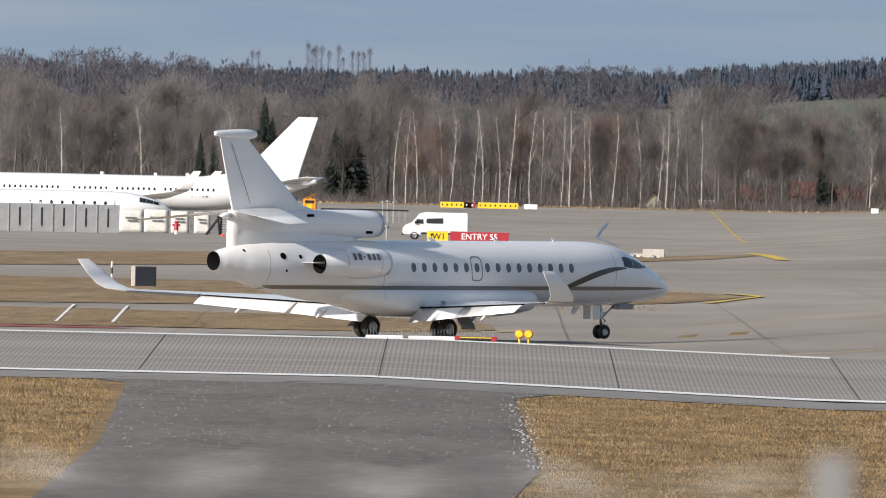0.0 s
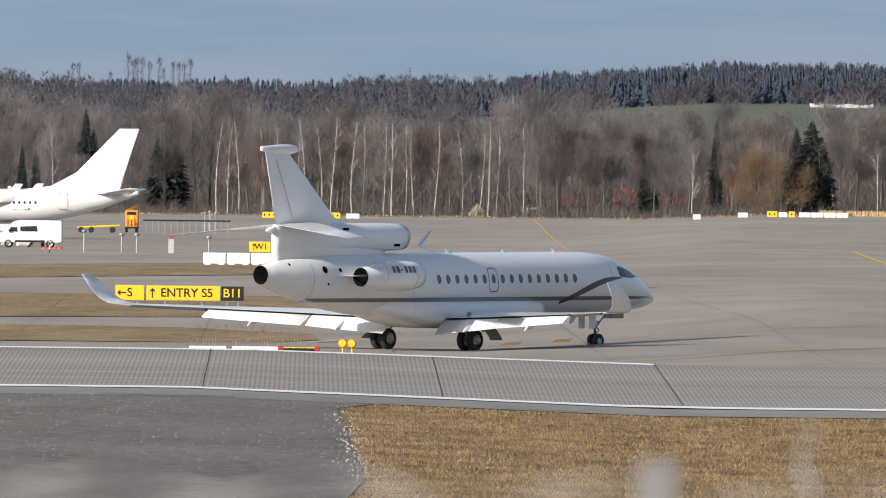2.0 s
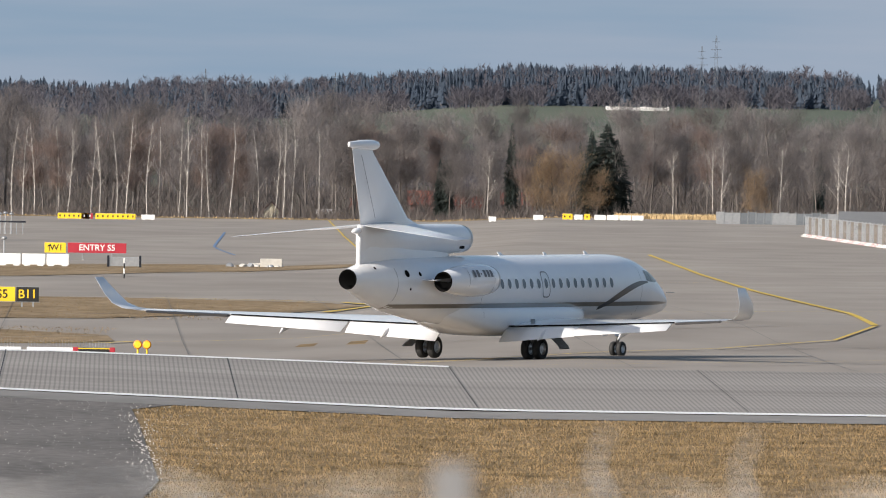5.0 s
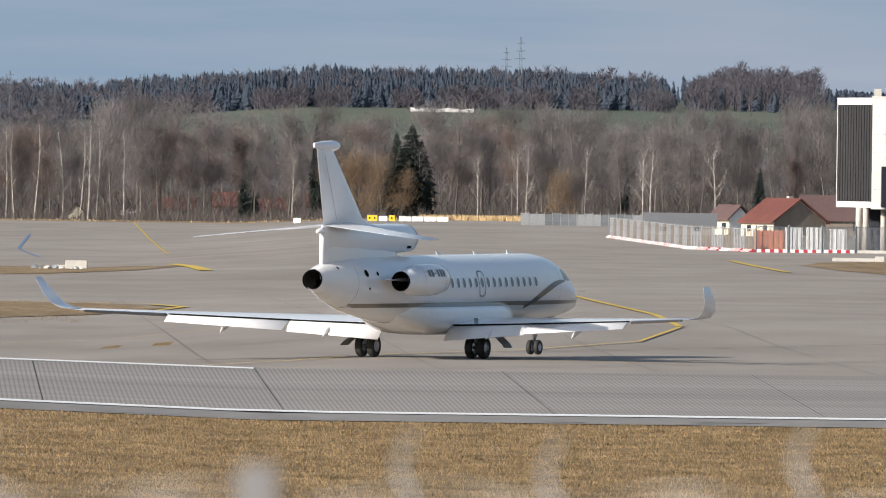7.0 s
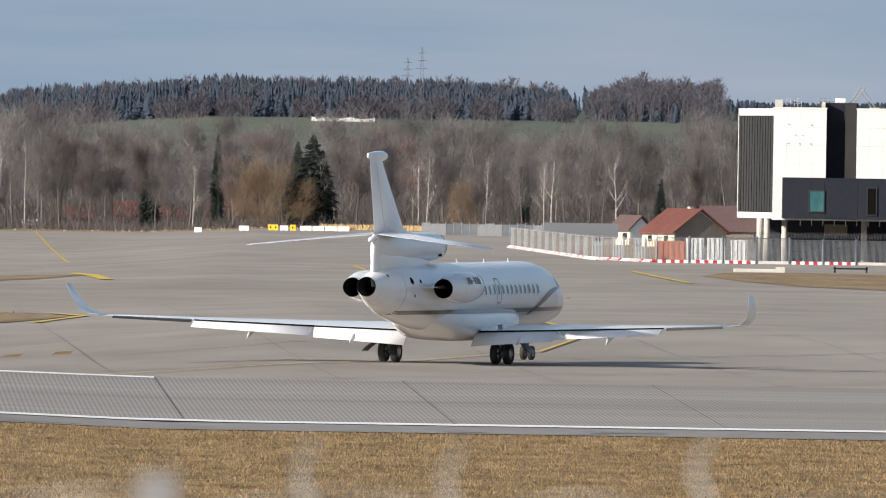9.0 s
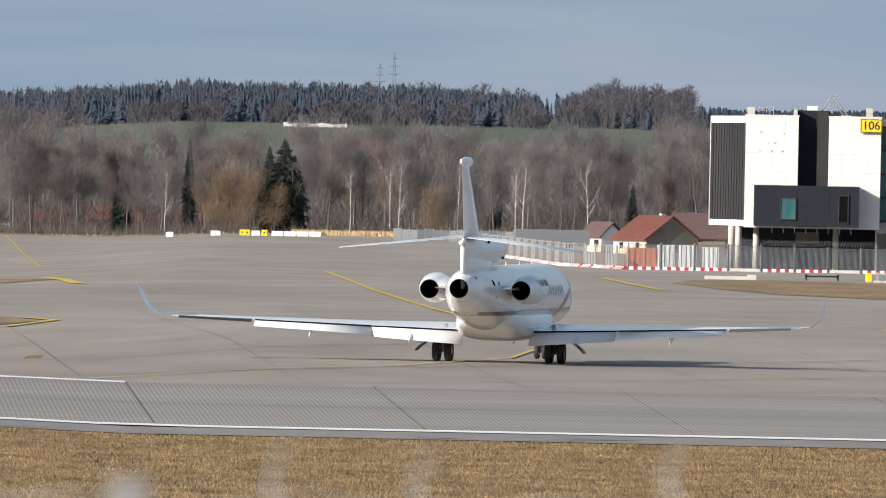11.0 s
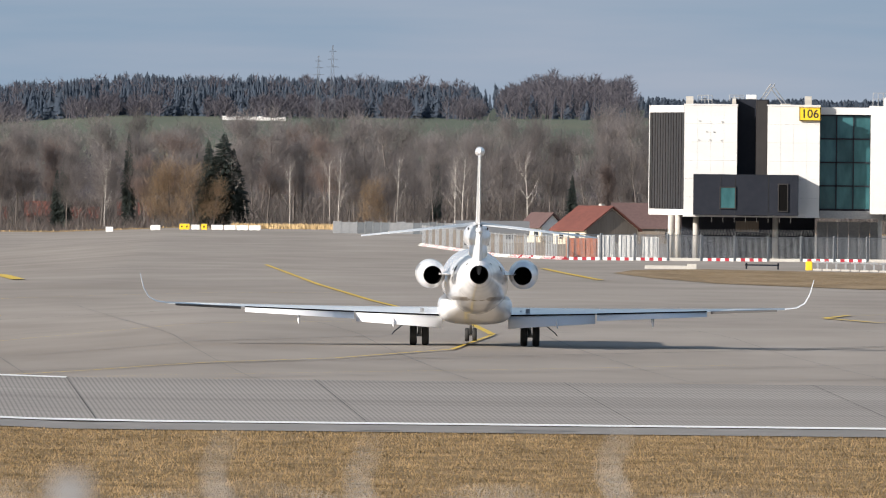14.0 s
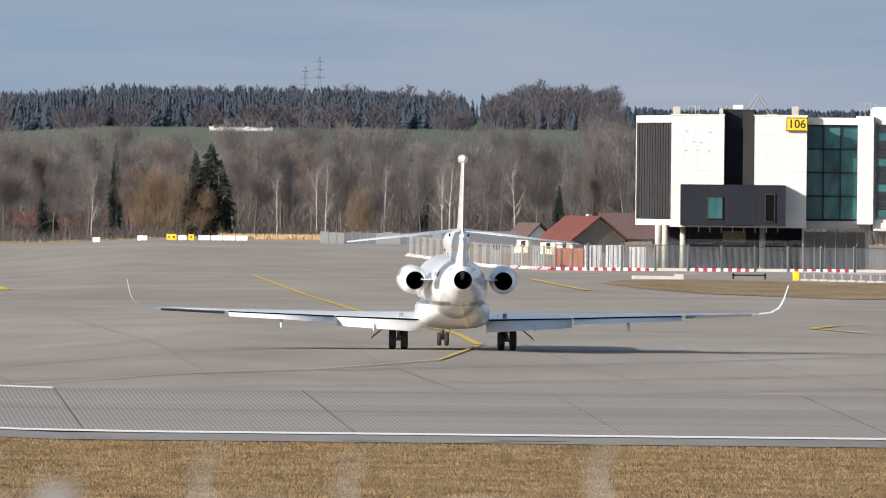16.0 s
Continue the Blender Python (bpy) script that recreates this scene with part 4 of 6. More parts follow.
def build_belt():
    rnd = random.Random(11)
    brown = [bare_tree("bare_tree", 20 + k, 13, 4.3, 4200, M_BARK, M_TWIG, "leafless grey-brown deciduous tree in the wood's edge") for k in range(5)]
    russet = [bare_tree("bare_tree", 40 + k, 12, 3.2, 3400, M_BARK, M_TWIG_RED, "leafless russet-tinged deciduous tree") for k in range(2)]
    birch = [bare_tree("birch_tree", 60 + k, 13.5, 2.6, 700, M_BIRCH, M_TWIG_RED if k % 2 else M_TWIG, "slender leafless birch with a white trunk", .45, .035, .085, 1.0) for k in range(4)]
    pale = [bare_tree("pale_tree", 80 + k, 12, 4.2, 700, M_BIRCH, M_TWIG, "leafless tree with pale forking branches", .2, .045, .11, .9) for k in range(2)]
    gold = [bare_tree("golden_willow", 90 + k, 7.5, 3.0, 2400, M_BARK, M_TWIG_GOLD, "leafless bushy golden-brown willow", .0, .05, .14) for k in range(2)]
    fir = [conifer("spruce_tree", 100 + k, 12, 3.1, "dense dark green spruce tree") for k in range(3)]
    protos = brown + russet + birch + pale + gold + fir
    k = 0
    for row, (y0, n) in enumerate(((2856, 46), (2885, 52), (2920, 56), (2960, 60), (3010, 60))):
        for i in range(n):
            x = -146 + 246 * (i + rnd.uniform(.1, .9)) / n
            y = y0 + rnd.uniform(-12, 12)
            p = rnd.choice(brown) if rnd.random() < .82 else rnd.choice(russet)
            s = rnd.uniform(.70, 1.06) * (1 + .10 * math.sin(x * .21) * math.sin(x * .063 + 1))
            if row == 0:
                s *= .85
            place(p, x, y, s, rnd.uniform(0, 6.28), rnd.uniform(.85, 1.2))
    for u in (-1700, -1560, -1070, -1027, -1012, -970, -925, -908, -870, -850, -815, -800, -725, -675, -645, -630, -615, -565, -1090, -760, -1110, -775, -955):
        y = 2838 + rnd.uniform(-6, 10)
        place(rnd.choice(birch), u * y / 40000, y, rnd.uniform(.86, 1.0), rnd.uniform(0, 6.28))
    for u, s in ((146, .8), (366, .85), (130, .75), (352, .75), (-268, .7), (60, .7), (-1400, .9), (250, .8), (480, .8), (-40, .72)):
        place(rnd.choice(pale), u * 2845 / 40000, 2845, s, rnd.uniform(0, 6.28))
    for u, s in ((-150, 1.0), (-120, .95), (-180, .8), (200, .75), (-75, .7), (225, .5)):
        place(rnd.choice(gold), u * 2842 / 40000, 2842, s, rnd.uniform(0, 6.28), 1.1)
    for u, s, w in ((-56, 1.0, 1.15), (-40, .84, 1.05), (-84, .93, .75), (-226, 1.02, .42), (-339, .78, .62), (-352, .66, .6), (-1342, 1.12, .5), (-1328, .9, .6), (-1455, .72, .42), (-1430, .75, .42), (-1195, 1.0, .9),
                    (-1215, .8, .9), (-1180, .72, 1.0), (-105, .8, .5), (320, .8, .45), (-22, .42, .8), (560, .6, .6)):
        y = 2846 if u in (-56, -40, -84) else 2875
        place(rnd.choice(fir), u * y / 40000, y, s, rnd.uniform(0, 6.28), w)
    for p in protos:
        for o in (*p.children, p):
            bpy.data.objects.remove(o)
    # undergrowth at the foot of the wood
    V, Fc = [], []
    for _ in range(30000):
        x, y = rnd.uniform(-150, 105), rnd.uniform(2832, 2900)
        p = Vector((x, y, gz(x, y) - .05))
        h = rnd.uniform(.6, 2.6) * (.6 + .4 * math.sin(x * .5) ** 2)
        sliver(V, Fc, rnd, p, Vector((rnd.uniform(-.8, .8), rnd.uniform(-.5, .5), 1)).normalized(), h, rnd.uniform(.05, .13))
    for _ in range(60000):
        x, y = rnd.uniform(-150, 105), rnd.uniform(2890, 3030)
        p = Vector((x, y, gz(x, y) + rnd.uniform(0, 3.2)))
        sliver(V, Fc, rnd, p, Vector((rnd.uniform(-.9, .9), rnd.uniform(-.6, .6), 1)).normalized(), rnd.uniform(.8, 2.6), rnd.uniform(.05, .13))
    tagged(raw("undergrowth", V, Fc, M_BRUSH), "tangled brown undergrowth at the wood's edge", "undergrowth", kind="stuff")
    V, Fc = [], []
    for _ in range(9000):
        x = rnd.uniform(-3, 21) if rnd.random() < .85 else rnd.uniform(-90, 100)
        y = rnd.uniform(2784, 2830)
        sliver(V, Fc, rnd, Vector((x, y, gz(x, y))), Vector((rnd.uniform(-.2, .2), 0, 1)), rnd.uniform(.3, .75) if -4 < x < 22 else rnd.uniform(.1, .3), .12)
    tagged(raw("dry_reeds", V, Fc, M_REED), "pale dry reeds along the apron's edge", "reeds", kind="stuff")


def build_far_woods():
    rnd = random.Random(5)
    V, Fc = [], []

    def cone_tree(x, y, z, h, r):
        for lay in range(8):
            u = lay / 8
            zt, zb, rr = z + h * min(1, u + .24), z + h * u * .95, r * (1 - u * .82)
            k = len(V)
            V.append(Vector((x, y, zt)))
            n = 6
            for j in range(n):
                a = 2 * math.pi * (j + rnd.random() * .5) / n
                q = rr * rnd.uniform(.45, 1.2)
                V.append(Vector((x + q * math.cos(a), y + q * math.sin(a), zb + rnd.uniform(-.3, .3))))
            for j in range(n):
                Fc.append((k, k + 1 + j, k + 1 + (j + 1) % n))

    def gap(u):
        return 385 < u < 432

    for _ in range(12500):
        y = rnd.uniform(3840, 4250)
        u = rnd.uniform(-2000, 1300)
        x = u * y / 40000
        if gap(u) and rnd.random() < .93 or (u > 430 and u < 700 and rnd.random() < .85) or (u < -900 and rnd.random() < .6):
            continue
        h = (5.3 + 1.3 * noise.noise(Vector((u * .013, y * .004, 3))) + .6 * noise.noise(Vector((u * .06, 1, 0)))) * rnd.uniform(.6, 1.12) * (1.0 - .22 * max(0, min(1, (u - 230) / 150)) if u < 380 else .85) * (.85 if u < -600 else 1) * (.55 if u > 640 else 1)
        cone_tree(x, y, gz(x, y) - .2, h, rnd.uniform(.7, 1.25))
    tagged(raw("conifer_ridge", V, Fc, M_FARWOOD_HAZE), "dark conifer forest along the far ridge, tinted blue for haze", "forest", kind="stuff")
    V, Fc = [], []
    for _ in range(3000):
        mode = rnd.random() * 1.12
        if mode < .50:
            u, y = rnd.uniform(-2000, -640), rnd.uniform(3250, 3950)
        elif mode < .62:
            u, y = rnd.uniform(432, 660), rnd.uniform(3850, 4050)
        elif mode < .78:
            u, y = rnd.uniform(-700, 400), rnd.uniform(3805, 3850)
        elif mode < 1.0:
            u, y = rnd.uniform(-700, 1200), rnd.uniform(3080, 3330)
        else:
            u, y = rnd.uniform(-900, 380), rnd.uniform(3850, 4200)
        if .62 <= mode < .78 and noise.noise(Vector((u * .012, 7, 0))) < -.05:
            continue
        x = u * y / 40000
        z = gz(x, y)
        h = rnd.uniform(3.6, 5.8) if mode < .62 else rnd.uniform(2.0, 4.2) if mode < .78 else rnd.uniform(7, 10) if mode < 1.0 else rnd.uniform(4.0, 6.3)
        if .5 <= mode < .62:
            h = rnd.uniform(4.4, 7.2) * (.55 + .45 * min(1, (u - 432) / 55)) * (1.02 + .22 * noise.noise(Vector((u * .02, 3, 1))))
        if u < -1250 and y > 3600:
            h *= 1 + min(1.0, (-1250 - u) / 350) * .5
        w = h * rnd.uniform(.28, .42)
        limb(V, Fc, Vector((x, y, z)), Vector((x, y, z + h * .8)), .12, .05, 3)
        for _ in range(75):
            a, t = rnd.uniform(0, 6.28), rnd.random() ** .7
            rr = w * math.sin(math.pi * (.18 + .8 * t)) * rnd.uniform(.2, 1)
            p = Vector((x + rr * math.cos(a), y + rr * math.sin(a), z + h * (.12 + .8 * t)))
            sliver(V, Fc, rnd, p, Vector((math.cos(a) * .5, math.sin(a) * .5, rnd.uniform(.2, 1))).normalized(), rnd.uniform(.5, 1.3), rnd.uniform(.12, .26))
    tagged(raw("bare_hillside_wood", V, Fc, M_FARBROWN_HAZE), "leafless grey-brown woods on the far hillside, tinted mauve for haze", "forest", kind="stuff")
    # tall poplars on the crest, in the same haze-tinted brown
    proto = bare_tree("poplar_tree", 7, 12.5, .8, 520, M_FARBROWN_HAZE, M_FARBROWN_HAZE, "tall thin leafless poplar on the far crest", 0, .1, .12, 3.0)
    for u, s in ((-1375, .75), (-1368, .8), (-1355, .85), (-1300, .7), (-1268, 1.0), (-1260, .95), (-1252, .9), (-1245, 1.0), (-1232, .9), (-1215, .95), (-1205, .85), (-1190, .9), (-1178, .95), (-1168, 1.0), (-1160, .9)):
        place(proto, u * 3900 / 40000, 3900, s * rnd.uniform(.72, .92), rnd.uniform(0, 6), .5)
    for o in (*proto.children, proto):
        bpy.data.objects.remove(o)


def lattice_mast(x, y, h, w):
    t = thing("lattice_mast", pose(x, y, gz(x, y)), "grey steel lattice power mast on the far field", "mast", "power masts")
    bm = bmesh.new()
    n = 9
    for k in range(n):
        for sx, sy in ((1, 1), (1, -1), (-1, 1), (-1, -1)):
            a, b = w * (1 - k / n * .85), w * (1 - (k + 1) / n * .85)
            tube(bm, (sx * a, sy * a, h * k / n), (sx * b, sy * b, h * (k + 1) / n), .035, n=4)
            tube(bm, (sx * a, sy * a, h * k / n), (-sx * b, sy * b, h * (k + 1) / n), .02, n=3)
    part("tower", bm, M_MAST, t)
    for z, r in ((.72, 1.0), (.82, .8), (.92, .6)):
        part("cross_arm", tube(bmesh.new(), (-r, 0, h * z), (r, 0, h * z), .035, n=4), M_MAST, t)


build_belt()
build_far_woods()
for u, h, w in ((133, 13.0, .55), (108, 11.2, .45), (-1683, 9.5, .35), (-690, 8.0, .3), (-770, 9.0, .3), (-540, 8.0, .3)):
    lattice_mast(u * 3780 / 40000, 3780, h, w)


# ---------------------------------------------------------------- parked airliners
def cabin_windows(parent, R, zc, zw, x0, x1, step, s, w=.13, h=.18, skip=()):
    k = 0
    x = x0
    while x < x1:
        if k not in skip:
            bm = bmesh.new()
            ring = []
            for j in range(10):
                a = 2 * math.pi * j / 10
                pz = zw + h * math.sin(a)
                ring.append(bm.verts.new((x + w * math.cos(a), s * (math.sqrt(max(0, R * R - (pz - zc) ** 2)) + .035), pz)))
            bm.faces.new(ring)
            part("cabin_window", bm, M_GLASS, parent)
        x += step
        k += 1


def airliner():
    t = thing("airliner", pose(-65.4, 2100, gz(-70, 2100), 0, 0, 178), "all-white twin-jet airliner parked beyond the taxiway", "aircraft")
    zc, R = 3.02, 1.58
    st = smooth_rings([(.05, 4.35, .12, .18), (1.0, 4.2, .32, .42), (3.0, 3.85, .75, .85), (6.0, 3.38, 1.2, 1.26), (9.5, 3.06, R, R - .02), (14, zc, R, R), (30, zc, R, R), (34, 2.9, 1.3, 1.35), (36.5, 2.65, .6, .65), (37.2, 2.5, .05, .05)], 3)
    bm = bmesh.new()
    loft(bm, [oval(s[0], s[1], s[2], s[3], 32) for s in st])
    part("fuselage", bm, M_PAINT, t, "white fuselage", True)
    side = Vector((0, 1, 0))
    bm = bmesh.new()
    loft(bm, [airfoil((12.5, 0, 4.4), (2.0, 0, 4.35), .2, up=side), airfoil((8.3, 0, 4.9), (1.75, 0, 4.6), .36, up=side), airfoil((5.9, 0, 6.2), (1.4, 0, 6.0), .3, up=side), airfoil((1.95, 0, 10.3), (.1, 0, 10.3), .2, up=side)])
    part("tail_fin", bm, M_PAINT, t, "tall white fin", True)
    for s in (1, -1):
        bm = bmesh.new()
        loft(bm, [airfoil((4.2, s * .5, 4.15), (1.0, s * .5, 4.1), .24), airfoil((.9, s * 5.2, 4.75), (-.3, s * 5.2, 4.72), .1)])
        part("tailplane", bm, M_PAINT, t, "white tailplane", True)
        bm = bmesh.new()
        loft(bm, [airfoil((22.5, s * 1.0, 2.3), (15.5, s * 1.0, 2.2), .8), airfoil((17.6, s * 5, 2.55), (13.6, s * 5, 2.5), .45), airfoil((12.6, s * 13, 3.2), (11.2, s * 13, 3.2), .16)])
        w = part("wing", bm, M_PAINT, t, "white swept wing", True)
        bm = bmesh.new()
        loft(bm, [airfoil((12.6, s * 13, 3.2), (11.2, s * 13, 3.2), .16), airfoil((12.0, s * 13.4, 3.5), (10.8, s * 13.4, 3.5), .12, up=Vector((0, -s * .7, .7))), airfoil((10.6, s * 13.8, 5.1), (9.9, s * 13.8, 5.1), .08, up=Vector((0, -s, .1)))])
        part("winglet", bm, M_PAINT, w, "upswept winglet", True)
        bm = bmesh.new()
        loft(bm, [oval(a, 1.45, r, r, 20, y=s * 4.6) for a, r in ((20.2, .75), (19.6, .86), (17.6, .82), (16.2, .55))])
        part("engine_nacelle", bm, M_PAINT, w, smooth=True)
        cabin_windows(t, R, zc, 3.35, 9.6, 33, .50, s, w=.105, h=.155, skip=(10, 19, 27, 28))
        bm = bmesh.new()
        for j, (xa, xb, za, zb) in enumerate(((6.6, 6.64, 2.75, 4.3), (7.35, 7.39, 2.75, 4.3), (6.6, 7.39, 2.75, 2.79), (6.6, 7.39, 4.26, 4.3))):
            yy = s * (1.34 if j < 2 else 1.34)
            bm.faces.new([bm.verts.new(p) for p in ((xa, yy, za), (xb, yy, za), (xb, yy * .93, zb), (xa, yy * .93, zb))])
        part("door_outline", bm, M_PAINT_GREY, t, "grey door outline")
        for j in range(5):
            part("marking_bar", boxes((10.1 + j * .34, 10.32 + j * .34, s * 1.56 - .01, s * 1.56 + .01, 2.66, 2.92)), M_PAINT_GREY, t)
        g = part("main_gear_leg", tube(bmesh.new(), (16.8, s * 2.2, .4), (16.8, s * 2.2, 2.2), .12), M_STEEL, t)
        part("wheel", tube(bmesh.new(), (16.8, s * 2.2 - .35, .5), (16.8, s * 2.2 + .35, .5), .5, n=16), M_RUBBER, t)
    part("nose_gear_leg", tube(bmesh.new(), (32, 0, .3), (32, 0, 1.8), .08), M_STEEL, t)
    part("wheel", tube(bmesh.new(), (32, -.25, .32), (32, .25, .32), .32, n=14), M_RUBBER, t)
    for x in (12.0, 20.0, 15.0):
        part("blade_aerial", boxes((x, x + .3, -.03, .03, 4.55, 4.85)), M_PAINT, t)


def regional_jet():
    z0 = gz(-80, 1990)
    t = thing("regional_jet", pose(-74.9, 1990, z0, 0, 0, 2), "white regional jet parked behind a grey blast fence", "aircraft")
    zc, R = 1.98, 1.42
    st = smooth_rings([(0, 1.85, .05, .05), (-.35, 1.9, .35, .35), (-1.2, 2.0, .75, .68), (-2.4, 2.03, 1.12, 1.02), (-3.6, 2.02, 1.32, 1.28), (-5.2, zc, R, R), (-22, zc, R, R), (-27, 2.4, .7, .8), (-30, 2.7, .2, .2)], 3)
    bm = bmesh.new()
    loft(bm, [oval(s[0], s[1], s[2], s[3], 32) for s in st])
    part("fuselage", bm, M_PAINT, t, "white fuselage", True)
    xs = [s[0] for s in st[::-1]]
    for s in (1, -1):
        for a, b in ((-2.75, -2.15), (-2.1, -1.55), (-1.5, -1.05)):
            bm = bmesh.new()
            g = []
            for i in range(4):
                x = a + (b - a) * i / 3
                c, ry, rz = (float(np.interp(x, xs, [q[k] for q in st[::-1]])) for k in (1, 2, 3))
                g.append([bm.verts.new((x, s * (ry * math.sqrt(1 - u * u) + .03), c + rz * u + .02)) for u in (.40, .5, .6, .7, .78)])
            for p, q in zip(g, g[1:]):
                for i in range(4):
                    bm.faces.new((p[i], p[i + 1], q[i + 1], q[i]))
            part("cockpit_window", bm, M_GLASS, t, "dark cockpit glass")
        cabin_windows(t, R, zc, 2.35, -20, -5.2, .95, s)
        part("door_outline", boxes((-5.0, -4.96, s * 1.41 - .01, s * 1.41 + .01, 1.3, 2.75)), M_PAINT_GREY, t)
        bm = bmesh.new()
        loft(bm, [airfoil((-9, s * .8, 1.0), (-13.5, s * .8, 1.0), .5), airfoil((-13.5, s * 10, 1.8), (-15, s * 10, 1.8), .14)])
        part("wing", bm, M_PAINT, t, smooth=True)
        part("wheel", tube(bmesh.new(), (-12.5, s * 1.7 - .2, .4), (-12.5, s * 1.7 + .2, .4), .4, n=14), M_RUBBER, t)
        part("main_gear_leg", tube(bmesh.new(), (-12.5, s * 1.7, .4), (-12.5, s * 1.5, 1.0), .08), M_STEEL, t)
    bm = bmesh.new()
    loft(bm, [airfoil((-23, 0, 3.0), (-28.5, 0, 3.0), .35, up=Vector((0, 1, 0))), airfoil((-26.5, 0, 6.2), (-29.5, 0, 6.2), .2, up=Vector((0, 1, 0)))])
    part("tail_fin", bm, M_PAINT, t, smooth=True)
    part("wheel", tube(bmesh.new(), (-3.2, -.2, .26), (-3.2, .2, .26), .26, n=14), M_RUBBER, t)
    part("nose_gear_leg", tube(bmesh.new(), (-3.2, 0, .26), (-3.2, 0, 1.0), .06), M_STEEL, t)


def build_van():
    t = thing("delivery_van", pose(-49.2, 1900, gz(-49, 1900)), "white panel van driving along the apron", "van")
    L, W = 5.5, 1.0
    prof = [(-L / 2, .45), (-L / 2, 2.18), (-L / 2 + .1, 2.3), (.9, 2.32), (1.35, 2.2), (1.95, 1.42), (2.6, 1.18), (2.74, .95), (2.75, .45)]
    bm = bmesh.new()
    loft(bm, [[(x, -W + (.08 if z > 1.5 else 0), z) for x, z in prof], [(x, W - (.08 if z > 1.5 else 0), z) for x, z in prof]])
    bmesh.ops.bevel(bm, geom=bm.edges[:], offset=.05, segments=2, affect="EDGES")
    part("body", bm, M_WHITE, t, "white van body")
    for s in (-1, 1):
        for pts in ([(1.0, 1.35), (1.78, 1.40), (1.35, 2.02), (1.0, 2.05)], [(-.65, 1.40), (.75, 1.40), (.75, 2.02), (-.65, 2.02)]):
            bm = bmesh.new()
            bm.faces.new([bm.verts.new((x, s * (1.012 - .08 * (z > 1.5) * min(1, (z - 1.4) / .6) - .0), z)) for x, z in pts])
            part("side_window", bm, M_GLASS, t, "dark side window")
        part("sill_trim", boxes((-1.3, 1.2, s * 1.0 - .02, s * 1.0 + .02, .46, .64)), M_BLACK, t)
        part("mirror", boxes((1.55, 1.7, s * 1.05 - .1, s * 1.05 + .12, 1.3, 1.6), bevel=.03), M_BLACK, t)
        for x in (-1.75, 1.75):
            part("wheel", wheel_mesh(bmesh.new(), .35, .22, .2), [M_RUBBER, M_METAL, M_STEEL], t, "black tyre on a steel rim", True, at=pose(x, s * .9, .35))
        part("headlight", boxes((2.55, 2.72, s * .75 - .15, s * .75 + .15, .95, 1.12), bevel=.03), M_GLASS, t, "dark headlight")
    bm = bmesh.new()
    bm.faces.new([bm.verts.new(p) for p in ((1.97, -.85, 1.45), (1.97, .85, 1.45), (1.40, .8, 2.16), (1.40, -.8, 2.16))])
    for v in bm.verts:
        v.co.x += .03
    part("windscreen", bm, M_GLASS, t, "dark windscreen")
    part("bumper", boxes((2.6, 2.82, -.95, .95, .38, .62), bevel=.05), M_BLACK, t)
    return t


# ---------------------------------------------------------------- signs, lights, barriers
FACE = Matrix.Rotation(math.pi / 2, 4, "X")


def sign(x0, x1, y, z0, z1, board, text, ink, label, ground=True, size=.62):
    g = gz(x0, y)
    t = thing("taxiway_sign", pose((x0 + x1) / 2, y, g), label, "sign", "taxiway signs")
    w = (x1 - x0) / 2
    b = part("board", boxes((-w, w, -.08, .08, z0 - g, z1 - g), bevel=.02), board, t)
    for za in (z1 - g, z0 - g - .03):
        part("frame_rail", boxes((-w - .03, w + .03, -.06, .10, za, za + .03)), M_STEEL, t)
    n = max(2, int(w * 1.3))
    for k in range(n):
        xx = -w + 2 * w * (k + .5) / n
        part("leg", boxes((xx - .04, xx + .04, -.04, .04, -.05, z0 - g - .03)), M_STEEL, t)
        part("foot", boxes((xx - .12, xx + .12, -.1, .1, -.03, .05)), M_CONCRETE, t)
    if text:
        lettering("lettering", text, (z1 - z0) * size * 1.35, ink, t, Matrix.Translation((0, -.085, (z0 + z1) / 2 - g)) @ FACE)
    return t


def arrow(t, x, z, up=True, s=.3):
    bm = bmesh.new()
    if up:
        box(bm, x - .03, x + .03, -.092, -.083, z - s * .6, z + s * .5)
        for d in (-1, 1):
            bm.faces.new([bm.verts.new(p) for p in ((x, -.092, z + s * .6), (x, -.092, z + s * .36), (x + d * s * .34, -.092, z + s * .1), (x + d * s * .34, -.092, z + s * .3))])
    else:
        box(bm, x - s * .5, x + s * .6, -.092, -.083, z - .03, z + .03)
        for d in (-1, 1):
            bm.faces.new([bm.verts.new(p) for p in ((x - s * .6, -.092, z), (x - s * .36, -.092, z), (x - s * .1, -.092, z + d * s * .34), (x - s * .3, -.092, z + d * s * .34))])
    part("arrow", bm, M_BLACK, t)


